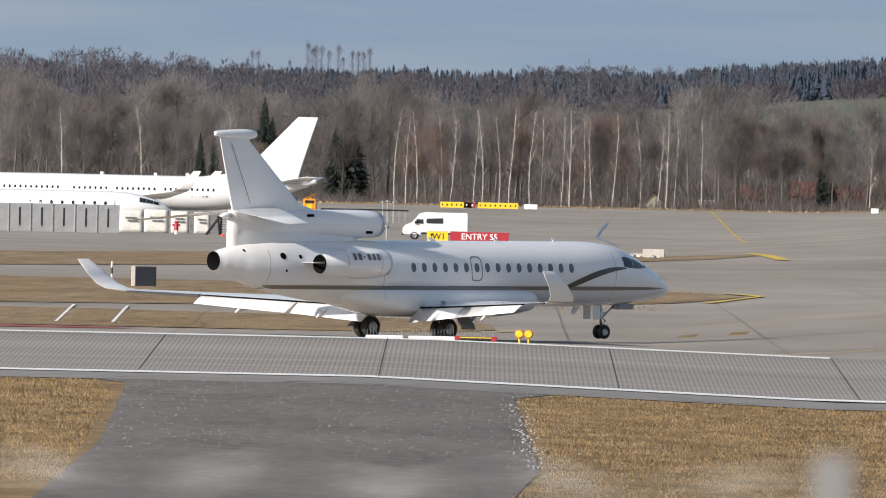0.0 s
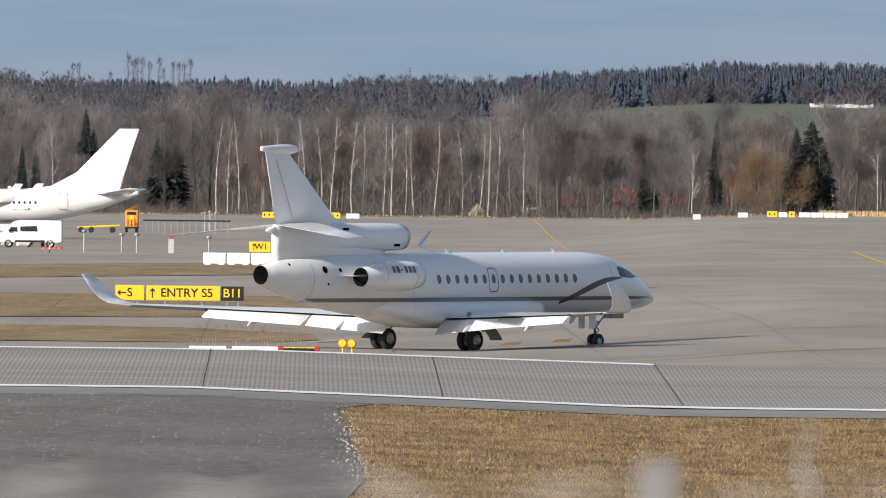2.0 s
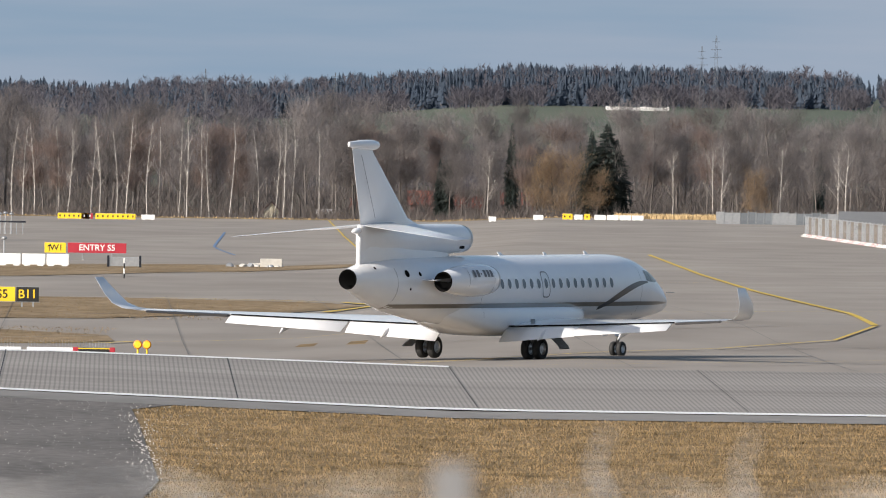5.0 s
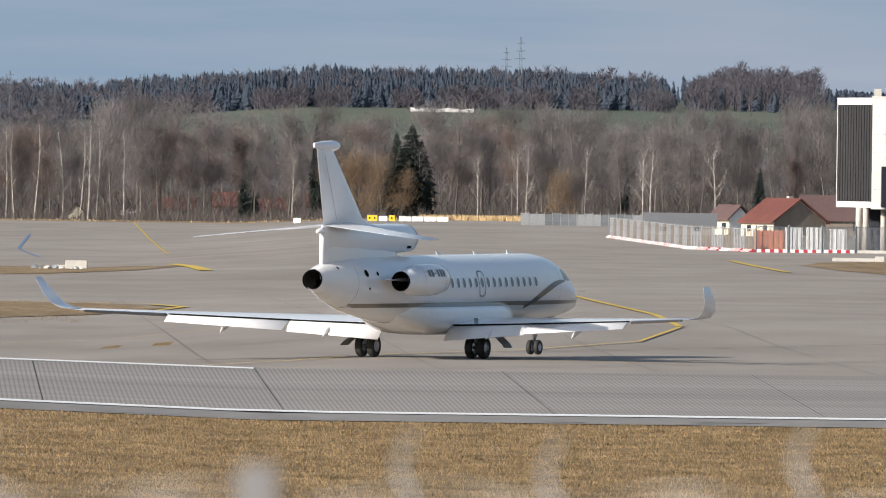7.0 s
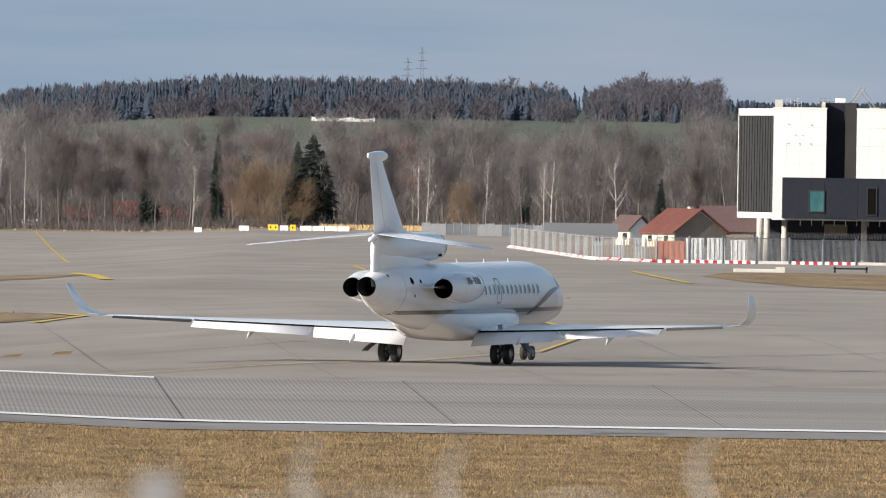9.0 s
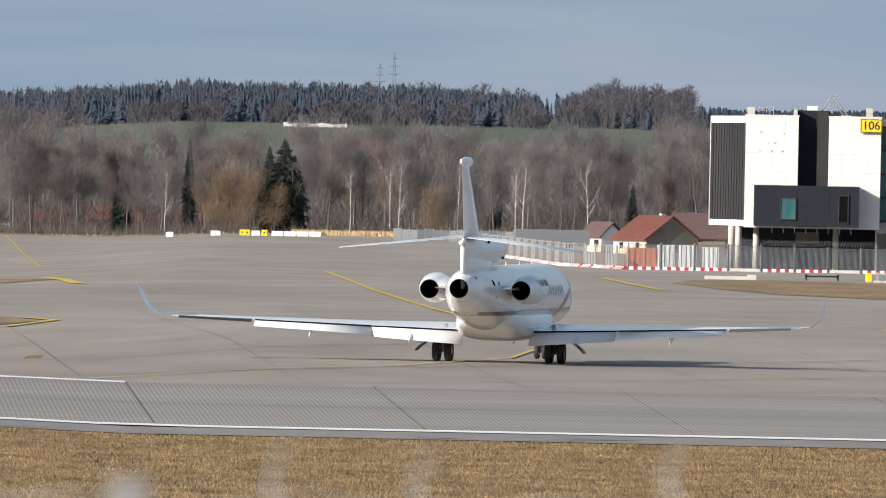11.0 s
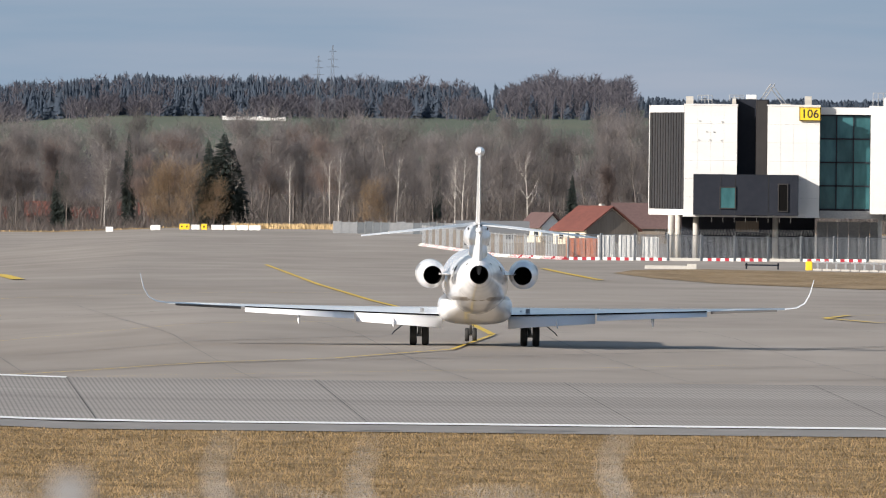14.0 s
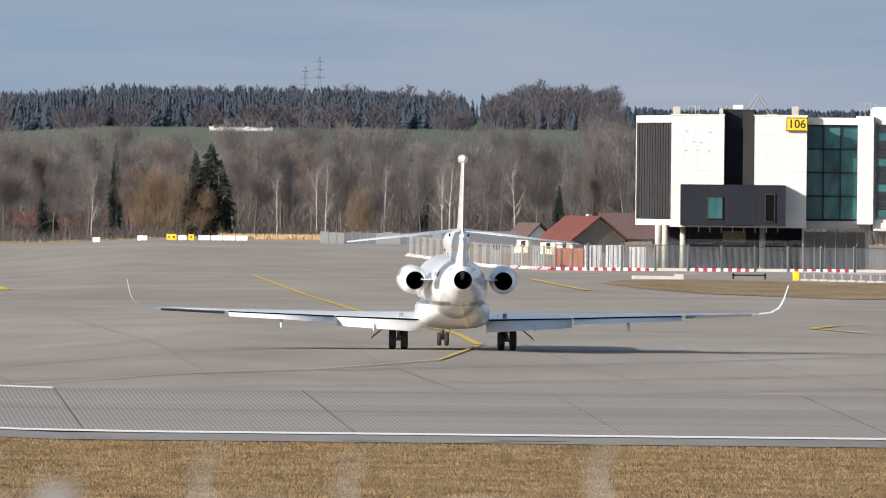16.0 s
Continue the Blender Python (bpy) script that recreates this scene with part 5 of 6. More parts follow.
def build_signs():
    y = 1057
    a = sign(-34.0, -32.66, y, .02, .70, M_YELLOW, "S", M_BLACK, "yellow taxiway direction sign with a black S")
    arrow(a, -.38, .36 - gz(-34, y), False, .34)
    b = sign(-32.55, -29.1, y, .02, .70, M_YELLOW, "  ENTRY S5", M_BLACK, "yellow taxiway sign reading ENTRY S5")
    arrow(b, -1.45, .36 - gz(-32, y), True, .36)
    sign(-29.06, -28.0, y, .02, .70, M_BLACK, "B11", M_YELLOW, "black taxiway location sign with yellow B11")
    c = sign(-44.65, -43.05, 1700, -.46, .30, M_YELLOW, " W1", M_BLACK, "yellow taxiway sign with an arrow and W1")
    arrow(c, -.45, -.08 - gz(-44.6, 1700), True, .4)
    sign(-42.9, -38.5, 1700, -.44, .32, M_RED, "ENTRY S5", M_WHITE, "red mandatory sign reading ENTRY S5")
    for x0, x1, m, n in ((-69.4, -65.5, M_YELLOW, 7), (-64.9, -60.1, M_YELLOW, 8), (-66.6, -65.2, M_RED, 2), (-9.1, -7.9, M_YELLOW, 2), (-6.5, -5.8, M_YELLOW, 1)):
        t = sign(x0, x1, 2700, gz(x0, 2700) + .05, gz(x0, 2700) + .72, m, "", M_BLACK, "distant taxiway sign with dark unreadable marks")
        for k in range(n):
            xx = (x1 - x0) * ((k + .5) / n - .5)
            part("marking_bar", boxes((xx - .10, xx + .07, -.095, -.082, .28, .52)), M_BLACK if m != M_RED else M_WHITE, t)


def guard_light(x, y, zc):
    g = gz(x, y)
    t = thing("guard_light", pose(x, y, g), "amber-yellow runway guard light on a post", "light", "guard lights")
    part("post", tube(bmesh.new(), (0, 0, -.05), (0, 0, zc - g - .1), .035), M_YELLOW, t)
    bm = bmesh.new()
    loft(bm, [[(r * math.cos(q), d, zc - g + r * math.sin(q)) for q in [math.pi * k / 9 for k in range(18)]] for d, r in ((.16, .05), (.13, .11), (.0, .145), (-.12, .15), (-.16, .13))])
    part("housing", bm, M_ORANGE, t, "rounded orange lamp housing", True)
    part("lens", tube(bmesh.new(), (0, -.165, zc - g), (0, -.17, zc - g), .11, n=16), M_YELLOW, t, "yellow lens")


def closure_board(x0, x1, y, z0, z1, dark):
    g = gz(x0, y)
    t = thing("closure_board", pose((x0 + x1) / 2, y, g), "low black board edged yellow with red lamp ends" if dark else "low white barrier board with thin bird spikes", "barrier", "closure boards")
    w = (x1 - x0) / 2 - .03
    part("board", boxes((-w, w, -.12, .12, z0 - g, z1 - g), bevel=.03), M_BLACK if dark else M_WHITE, t)
    for s in (-1, 1):
        part("leg", boxes((s * w * .7 - .05, s * w * .7 + .05, -.05, .05, -.05, z0 - g)), M_STEEL, t)
        if dark:
            part("end_lamp", boxes((s * w - .09, s * w + .09, -.13, .13, z0 - g, z1 - g + .02), bevel=.02), M_RED, t)
    if dark:
        part("edge_strip", boxes((-w * .9, w * .9, -.125, -.12, z1 - g - .04, z1 - g - .01)), M_YELLOW, t)
    n = int((x1 - x0) / .1)
    for k in range(n):
        xx = -w + 2 * w * (k + .5) / n
        part("spike", tube(bmesh.new(), (xx, 0, z1 - g), (xx, 0, z1 - g + .2 + .03 * (k % 3)), .006, .004, 4), M_STEEL, t)


def jersey_barrier(x, y, length, h, a, b, rz=0, label="concrete barrier block beside the fence"):
    t = thing("barrier_block", pose(x, y, gz(x, y), 0, 0, rz), label, "barrier", "barrier blocks")
    prof = [(-.3, 0), (-.28, .12), (-.12, h * .5), (-.1, h), (.1, h), (.12, h * .5), (.28, .12), (.3, 0)]
    n = max(2, round(length / .38))
    for k in range(n):
        bm = bmesh.new()
        loft(bm, [[(-length / 2 + length * k / n, q, z) for q, z in prof], [(-length / 2 + length * (k + 1) / n, q, z) for q, z in prof]])
        part("segment", bm, a if k % 2 == 0 else b, t)
    return t


def mesh_panel(x0, y0, x1, y1, h, slats, hoard=None):
    p, q = Vector((x0, y0)), Vector((x1, y1))
    L = (q - p).length
    ang = math.degrees(math.atan2(q.y - p.y, q.x - p.x))
    t = thing("fence_panel", pose(x0, y0, gz(x0, y0), 0, 0, ang), "grey steel security fence panel" if not hoard else "weathered grey slatted fence panel", "fence", "security fence")
    for x in (0.0, L - .06):
        part("post", boxes((x, x + .07, -.04, .04, -.05, h + .1)), M_GALV, t)
    for z in (.12, h - .05):
        part("rail", boxes((.07, L - .06, -.025, .025, z, z + .05)), M_GALV, t)
    bm = bmesh.new()
    for k in range(slats):
        xx = .1 + (L - .2) * (k + .5) / slats
        w = (L - .2) / slats * (.36 if not hoard else .42)
        box(bm, xx - w / 2, xx + w / 2, -.008, .008, .17, h - .05)
    tagged(part("mesh_infill", bm, hoard or M_MESH, t, "closely spaced vertical wires"), kind="stuff")


def razor_coil(x0, x1, y, z):
    t = thing("razor_coil", pose(x0, y, z), "coiled razor wire along the fence top", "wire", "razor wire")
    bm = bmesh.new()
    n = int((x1 - x0) / .024)
    wire_run(bm, [Vector(((x1 - x0) * k / n, .26 * math.cos(k * .63), .26 + .26 * math.sin(k * .63 + .15 * math.sin(k * .11)))) for k in range(n)], .009, 3)
    part("wire", bm, M_STEEL, t)


def build_fences():
    rnd = random.Random(3)
    a, b, c = Vector((16.2, 2195)), Vector((21.0, 1915)), Vector((25.8, 1866))
    for p, q, n in ((a, b, 22), (b, c, 6)):
        for k in range(n):
            u, v = p.lerp(q, k / n), p.lerp(q, (k + 1) / n)
            mesh_panel(u.x, u.y, v.x, v.y, 1.95, 7, M_WOODWALL if k % 2 else M_GALV)
            m = u.lerp(v, .5)
            jersey_barrier(m.x - .15, m.y - 1.5, (v - u).length * .82, .27, M_WHITE, M_RED if k % 3 else M_CONCRETE, math.degrees(math.atan2(v.y - u.y, v.x - u.x)), "low red and white barrier blocks at the fence's foot")
    x = 25.8
    k = 0
    while x < 62:
        mesh_panel(x, 1866 + (x - 25.8) * .7, x + 2.75, 1866 + (x + 2.75 - 25.8) * .7, 2.15 if x < 35 else 2.05, 26)
        jersey_barrier(x + 1.3, 1862 + (x - 25.8) * .7, 2.5, .27, M_CONCRETE if k % 3 == 0 and x > 30 else M_WHITE, M_CONCRETE if k % 3 == 0 and x > 30 else M_RED, 0, "low red and white barrier blocks at the fence's foot")
        x += 2.8
        k += 1
    razor_coil(33.5, 47.2, 1893, 2.1)
    # far screens on the apron's edge
    for k in range(23):
        x = 8.9 + k * .92
        t = thing("screen_panel", pose(x, 2600, gz(x, 2600)), "grey sheet-metal screen panel", "screen", "grey screens")
        part("sheet", boxes((0, .9, -.03, .03, .05, 1.35 + .1 * (k % 4 == 0)), bevel=.01), M_SCREEN if k % 7 > 2 else M_STEEL, t)
        part("post", boxes((.88, .95, -.06, .06, 0, 1.6)), M_STEEL, t)
    # blast fence by the parked jets
    for k in range(13):
        x = -100.0 + k * 1.86
        g = gz(x, 1900)
        t = thing("blast_fence_panel", pose(x, 1900, g), "tall grey corrugated blast fence panel", "fence", "blast fence")
        part("sheet", boxes((0, 1.82, -.05, .05, -.05, 1.18 - g), bevel=.02), M_STEEL, t)
        part("slot", boxes((.85, 1.0, -.07, -.052, .5, .85 - g)), M_CLAD_DARK, t, "dark vertical slot")
        part("rib", boxes((1.78, 1.88, -.12, .05, -.05, 1.2 - g)), M_GALV, t)
    for k, (x, w, h) in enumerate(((-77.0, 2.0, 1.9), (-74.9, 2.05, 2.0), (-72.6, 1.5, 1.9), (-70.6, 1.3, 1.85))):
        g = gz(x, 1930)
        t = thing("wrapped_panel", pose(x, 1930, g), "fence panel wrapped in creased white tarpaulin", "panel", "wrapped panels")
        bm = boxes((0, w, -.06, .06, .05, h))
        bmesh.ops.subdivide_edges(bm, edges=bm.edges[:], cuts=5, use_grid_fill=True)
        for v in bm.verts:
            v.co.y += .06 * noise.noise(Vector((v.co.x * 2.2 + k * 7, v.co.z * 2.2, k)))
        part("tarpaulin", bm, M_TARP, t, smooth=True)
        part("marking_bar", boxes((w * .25, w * .75, -.15, -.135, h * .62, h * .70)), M_PAINT_GREY, t)
        part("marking_bar", boxes((w * .35, w * .8, -.15, -.135, h * .48, h * .56)), M_PAINT_GREY, t)
        for xx in (0, w):
            part("post", boxes((xx - .05, xx + .05, .06, .14, -.05, h + .1)), M_STEEL, t)


def lamp_post(x, y, h):
    t = thing("edge_light_post", pose(x, y, gz(x, y)), "slim grey post with a small round light head", "light", "edge light posts")
    part("post", tube(bmesh.new(), (0, 0, -.05), (0, 0, h), .07, .055), M_GALV, t)
    bm = bmesh.new()
    loft(bm, [[(r * math.cos(a), r * math.sin(a), z) for a in [math.pi * k / 6 for k in range(12)]] for z, r in ((h, .06), (h + .04, .22), (h + .16, .22), (h + .26, .06))])
    part("head", bm, M_STEEL, t, smooth=True)


def build_small_things():
    for x, z in ((-16.78, .57), (-16.47, .57)):
        guard_light(x, 760, z)
    for x0, x1, dark in ((-21.4, -20.12, False), (-20.0, -18.42, False), (-18.40, -17.14, True)):
        closure_board(x0, x1, 740, .47, .61, dark)
    for x, h in ((-60.45, 1.6), (-57.45, 1.35), (-56.25, 1.35), (-50.5, 1.2)):
        lamp_post(x, 1800, h)
    t = thing("concrete_post", pose(-53.5, 1800, gz(-53.5, 1800)), "weathered square concrete post", "post")
    part("shaft", boxes((-.22, .22, -.2, .2, -.05, 1.15), bevel=.03), M_CONCRETE, t)
    part("cap_plate", boxes((-.1, .1, -.1, .1, 1.15, 1.38), bevel=.02), M_RED, t)
    for k, (x, w) in enumerate(((-41.7, 1.5), (-40.1, 1.55), (-38.5, 1.5))):
        t = thing("water_barrier", pose(x, 1500, gz(x, 1500)), "chunky white plastic road barrier", "barrier", "road barriers")
        bm = boxes((-w / 2, w / 2, -.22, .22, .12, .86), bevel=.06)
        part("body", bm, M_WHITE, t)
        for s in (-.45, .45):
            part("foot", boxes((s - .2, s + .2, -.28, .28, -.02, .14), bevel=.03), M_WHITE, t)
    t = thing("steel_skip", pose(-34.1, 1500, gz(-34.1, 1500)), "low grey-green steel container on feet", "container")
    part("body", boxes((-1.1, 1.1, -.6, .6, .1, .72), bevel=.03), M_STEEL, t)
    for s in (-1.12, 1.0):
        part("end_frame", boxes((s, s + .12, -.65, .65, 0, .82), bevel=.02), M_CLAD_DARK, t)
    rnd = random.Random(8)
    for k in range(16):
        x, s = -28.0 + k * .22 + rnd.uniform(-.1, .1), rnd.uniform(.12, .3)
        bm = bmesh.new()
        bmesh.ops.create_icosphere(bm, subdivisions=2, radius=s)
        for v in bm.verts:
            v.co *= 1 + .45 * noise.noise(v.co * 4 + Vector((k, 0, 0)))
            v.co.z *= .7
        ob = part("rubble_stone", bm, M_CONCRETE if k % 3 else M_STEEL, None, "lump of broken grey concrete on grass", at=pose(x, 1560 + rnd.uniform(-6, 6), gz(x, 1560) + s * .35))
        tagged(ob, category="rubble", group="rubble heap")
    t = thing("concrete_block", pose(-25.3, 1560, gz(-25.3, 1560)), "pale concrete block on the grass island", "block")
    part("body", boxes((-.75, .75, -.6, .6, -.03, .62), bevel=.04), M_CONCRETE, t)
    part("step", boxes((-1.6, -.75, -.5, .5, -.03, .3), bevel=.04), M_CONCRETE, t)
    t = thing("switch_cabinet", pose(-41.9, 1080, gz(-41.9, 1080)), "dark grey steel switch cabinet on grass", "cabinet")
    part("body", boxes((-.35, .62, -.3, .3, 0, .98), bevel=.02), M_CLAD_DARK, t)
    part("side_plate", boxes((-.56, -.36, -.25, .25, 0, 1.0), bevel=.02), M_CONCRETE, t)
    for x, y in ((-43.4, 1080), (-30.0, 1320), (-62.5, 1780)):
        t = thing("marker_stake", pose(x, y, gz(x, y)), "thin black and white marker stake", "marker", "marker stakes")
        for k in range(4):
            part("band", tube(bmesh.new(), (0, 0, k * .3), (0, 0, (k + 1) * .3), .045, n=8), M_WHITE if k % 2 else M_BLACK, t)
    t = thing("hydrant", pose(-71.0, 1900, gz(-71, 1900)), "red hydrant with a white base", "hydrant")
    part("base", tube(bmesh.new(), (0, 0, -.05), (0, 0, .35), .16), M_WHITE, t)
    part("body", tube(bmesh.new(), (0, 0, .35), (0, 0, 1.0), .2, .17), M_RED, t)
    part("cap", tube(bmesh.new(), (0, 0, 1.0), (0, 0, 1.15), .24, .1), M_RED, t)
    part("outlet", tube(bmesh.new(), (-.34, 0, .8), (.34, 0, .8), .09), M_RED, t)
    t = thing("prop_frame", pose(-67.8, 1905, gz(-67.8, 1905)), "dark steel A-frame propping a louvred screen", "frame")
    for p, q in (((-.9, 0, 0), (.4, 0, 1.75)), ((.3, 0, 0), (.1, 0, 1.6)), ((.4, .3, 0), (.4, .3, 1.8))):
        part("strut", tube(bmesh.new(), p, q, .1, n=8), M_CLAD_DARK, t)
    for k in range(8):
        part("louvre", boxes((.45, 1.5, -.05, .05, .12 + k * .21, .24 + k * .21)), M_STEEL, t)
    for k in range(4):
        x = -66.4 + k * .42
        t = thing("hazard_cover", pose(x, 1880, gz(x, 1880)), "low bright orange-red plastic cover", "cover", "hazard covers")
        bm = bmesh.new()
        bmesh.ops.create_icosphere(bm, subdivisions=2, radius=.26, matrix=Matrix.Diagonal((1, 1, .7, 1)))
        part("shell", bm, mat("hazard_plastic", (.8, .09, .03)) if k == 0 else bpy.data.materials["hazard_plastic"], t, smooth=True)
    # service vehicles near the airliner's tail
    t = thing("service_truck", pose(-70.8, 2250, gz(-70.8, 2250)), "orange airport service truck seen from behind", "truck")
    part("body", boxes((-.62, .62, -2, 2, .55, 2.2), bevel=.06), M_ORANGE, t)
    part("rear_panel", boxes((-.2, .25, -2.04, -2.0, 1.3, 1.7)), M_YELLOW, t)
    part("tail_lamp", boxes((.4, .52, -2.05, -2.0, .7, .95)), M_RED, t)
    part("beacon", tube(bmesh.new(), (0, 0, 2.2), (0, 0, 2.4), .1), M_ORANGE, t)
    part("rear_window", boxes((-.45, .45, -2.03, -2.0, 1.75, 2.05)), M_GLASS, t, "dark rear window")
    part("chassis", boxes((-.6, .6, -2.05, 1.9, .38, .56)), M_CLAD_DARK, t, "dark chassis beam")
    for q in (-.35, .0, .35):
        part("shelf_rib", boxes((q - .03, q + .03, -2.03, -2.0, .6, 1.3)), M_CLAD_DARK, t)
    part("boom", tube(bmesh.new(), (-.45, -1.2, 2.2), (.5, .8, 2.65), .09), M_ORANGE, t, "orange lifting boom")
    for s in (-.5, .5):
        part("wheel", tube(bmesh.new(), (s - .14, -1.5, .42), (s + .14, -1.5, .42), .42, n=14), M_RUBBER, t)
    t = thing("tow_bar", pose(-73.0, 2230, gz(-73, 2230)), "yellow aircraft tow bar on small wheels", "tow bar")
    part("beam", tube(bmesh.new(), (-2.6, 0, .5), (1.6, 0, .75), .1), M_YELLOW, t)
    for x in (-2.2, -1.2, .9):
        part("wheel", tube(bmesh.new(), (x, -.1, .3), (x, .1, .3), .3, n=12), M_RUBBER, t)
        part("strut", tube(bmesh.new(), (x, 0, .3), (x, 0, .6), .06), M_YELLOW, t)
    for k in range(14):
        x = -69.4 + k * .62
        t = thing("low_rail", pose(x, 2240, gz(x, 2240)), "low dark rail with a short post", "rail", "dark rails")
        part("beam", boxes((0, .62, -.06, .06, 1.18, 1.34)), M_CLAD_DARK, t)
        part("post", boxes((.27, .35, -.05, .05, -.05, 1.18)), M_STEEL, t)
    for x, h in ((-62.9, 2.0), (-63.4, 1.9), (-62.3, 1.9)):
        lamp_post(x, 2245, h)
    # barriers on the apron's far edge
    for x, w in ((-58.7, 1.6), (-12.0, 1.2), (-7.2, 1.0), (-4.6, 1.4), (-3.1, 1.4), (-1.6, 1.4), (-.1, 1.4), (-17.5, .9)):
        t = thing("road_barrier", pose(x, 2705, gz(x, 2705)), "white plastic barrier on the apron's edge", "barrier", "far barriers")
        part("body", boxes((-w / 2, w / 2, -.2, .2, .04, .62), bevel=.05), M_WHITE, t)
        for s in (-.3, .3):
            part("foot", boxes((s * w - .12, s * w + .12, -.26, .26, -.02, .06)), M_WHITE, t)
    # right-hand grass island: kerb block and hoops
    t = thing("kerb_block", pose(31.5, 1700, gz(31.5, 1700)), "long low pale concrete kerb", "kerb")
    part("kerb", boxes((-2.2, 1.0, -.3, .3, -.03, .28), bevel=.05), M_CONCRETE, t)
    part("block", boxes((1.0, 1.7, -.4, .4, -.03, .42), bevel=.05), M_CONCRETE, t)
    t = thing("cable_trestle", pose(38.4, 1712, gz(38.4, 1712)), "low dark steel trestle beside the fence", "trestle")
    part("beam", boxes((-1.3, 1.3, -.1, .1, .28, .40)), M_CLAD_DARK, t)
    for s in (-1.25, 1.15):
        part("leg", boxes((s, s + .12, -.1, .1, -.03, .5)), M_CLAD_DARK, t)
    for k in range(16):
        x, y = 42.3 + k * .62, 1700 - k * 3.2
        t = thing("guard_post", pose(x, y, gz(x, y)), "grey steel guard rail section on a concrete base", "guard rail", "guard rail")
        part("post", boxes((-.07, .07, -.05, .05, .1, .78)), M_GALV, t)
        part("rail", boxes((-.31, .31, -.09, -.05, .6, .72)), M_GALV, t)
        part("base", boxes((-.31, .31, -.25, .25, -.03, .16), bevel=.03), M_CONCRETE, t)
    t = thing("yellow_block", pose(41.7, 1702, gz(41.7, 1702)), "bright yellow plastic end block", "block")
    part("body", boxes((-.25, .25, -.3, .3, 0, .7), bevel=.05), M_YELLOW, t)
    # greenhouse strip on the hill
    t = thing("polytunnel", pose(-.5, 3790, gz(0, 3790)), "long white plastic-covered row on the hill", "polytunnel")
    bm = bmesh.new()
    rr = random.Random(2)
    for k in range(26):
        x = -5.3 + k * .41
        box(bm, x, x + .39, -.4, .4, -.2, .55 + rr.uniform(-.12, .14), bevel=.06)
    part("cover", bm, M_WHITE, t)


# ---------------------------------------------------------------- buildings
def gable_house(x, y, w, d, eave, ridge, wall, roof, label, rz=0, gable=None, base=0.0):
    t = thing("house", pose(x, y, gz(x, y), 0, 0, rz), label, "house", "village houses")
    bm = bmesh.new()
    loft(bm, [[(sx, -d / 2, -.2), (sx, d / 2, -.2), (sx, d / 2, eave), (sx, 0, ridge - .1), (sx, -d / 2, eave)] for sx in (-w / 2, w / 2)])
    part("wall_shell", bm, wall, t)
    for s in (-1, 1):
        bm = bmesh.new()
        o = .35
        loft(bm, [[(sx, s * (d / 2 + o), eave - o * .6), (sx, 0, ridge), (sx, 0, ridge + .15), (sx, s * (d / 2 + o), eave - o * .6 + .15)] for sx in (-w / 2 - .3, w / 2 + .3)])
        part("roof", bm, roof, t)
    if gable:
        bm = bmesh.new()
        loft(bm, [[(sx, -d / 2 + .1, .2), (sx, d / 2 - .1, .2), (sx, d / 2 - .1, eave), (sx, 0, ridge - .2), (sx, -d / 2 + .1, eave)] for sx in (w / 2 + .005, w / 2 + .04)])
        part("gable_cladding", bm, gable, t, "weathered grey gable boards")
    if ridge > 3:
        part("chimney", boxes((-.25, .25, .5, .95, ridge - .6, ridge + .35)), M_CONCRETE, t)
    for k in (-1, 1):
        part("window", boxes((k * w * .25 - .4, k * w * .25 + .4, -d / 2 - .03, -d / 2 + .02, eave * .35, eave * .75)), M_GLASS, t)
    return t


def build_houses():
    gable_house(34.6, 2300, 6.4, 6.2, 1.55, 3.8, M_RENDER, M_ROOF_RED, "low house with a red tiled roof and board gable", -60, M_WOODWALL)
    gable_house(40.6, 2325, 7.5, 7, 1.8, 4.1, M_WOODWALL, M_ROOF_DARK, "long barn with a dark brown roof")
    gable_house(29.7, 2340, 3.4, 2.8, 1.7, 3.0, M_RENDER, M_ROOF_DARK, "small white gabled house with a grey roof", -55, M_WHITE)
    gable_house(24.3, 2320, 7.0, 6, 1.1, 2.1, M_STEEL, M_ROOF_GREY, "low grey shed roof behind the fence")
    gable_house(-46.3, 2850, 2.2, 1.9, .9, 2.0, M_RENDER, M_ROOF_DARK, "small white gabled house among the trees", 90)
    for x, w, h in ((-40.8, 2.6, .8), (-35.0, 6.0, 2.6), (-26.5, 9.0, 3.4), (-15.8, 5, 3.0), (-22.0, 3.5, 2.6)):
        gable_house(x, 2948, w * .8, 3, h * .55, h, M_RENDER if h < 1 else M_ROOF_DARK, M_ROOF_RED if h > 1 else M_WHITE, "house with a red roof hidden among bare trees")
    t = thing("site_container", pose(27.3, 1890, gz(27.3, 1890)), "orange-red site container behind the fence", "container")
    part("body", boxes((-1.3, 1.3, -1.2, 1.2, 0, 1.75), bevel=.04), M_CONTAINER, t)
    for k in range(6):
        part("rib", boxes((-1.2 + k * .45, -1.1 + k * .45, -1.25, -1.2, .1, 1.65)), M_CONTAINER, t)
    for x, w, h in ((29.4, 1.5, 2.0), (31.2, 1.5, 2.05), (33.1, 1.4, 1.9)):
        t = thing("site_cabin", pose(x, 1895, gz(x, 1895)), "pale grey site cabin behind the mesh fence", "cabin", "site cabins")
        part("body", boxes((-w / 2, w / 2, -1.2, 1.2, .1, h), bevel=.05), M_WHITE, t)
        for k in range(4):
            part("rib", boxes((-w * .4 + k * w * .26, -w * .36 + k * w * .26, -1.24, -1.2, .15, h - .05)), M_GALV, t)


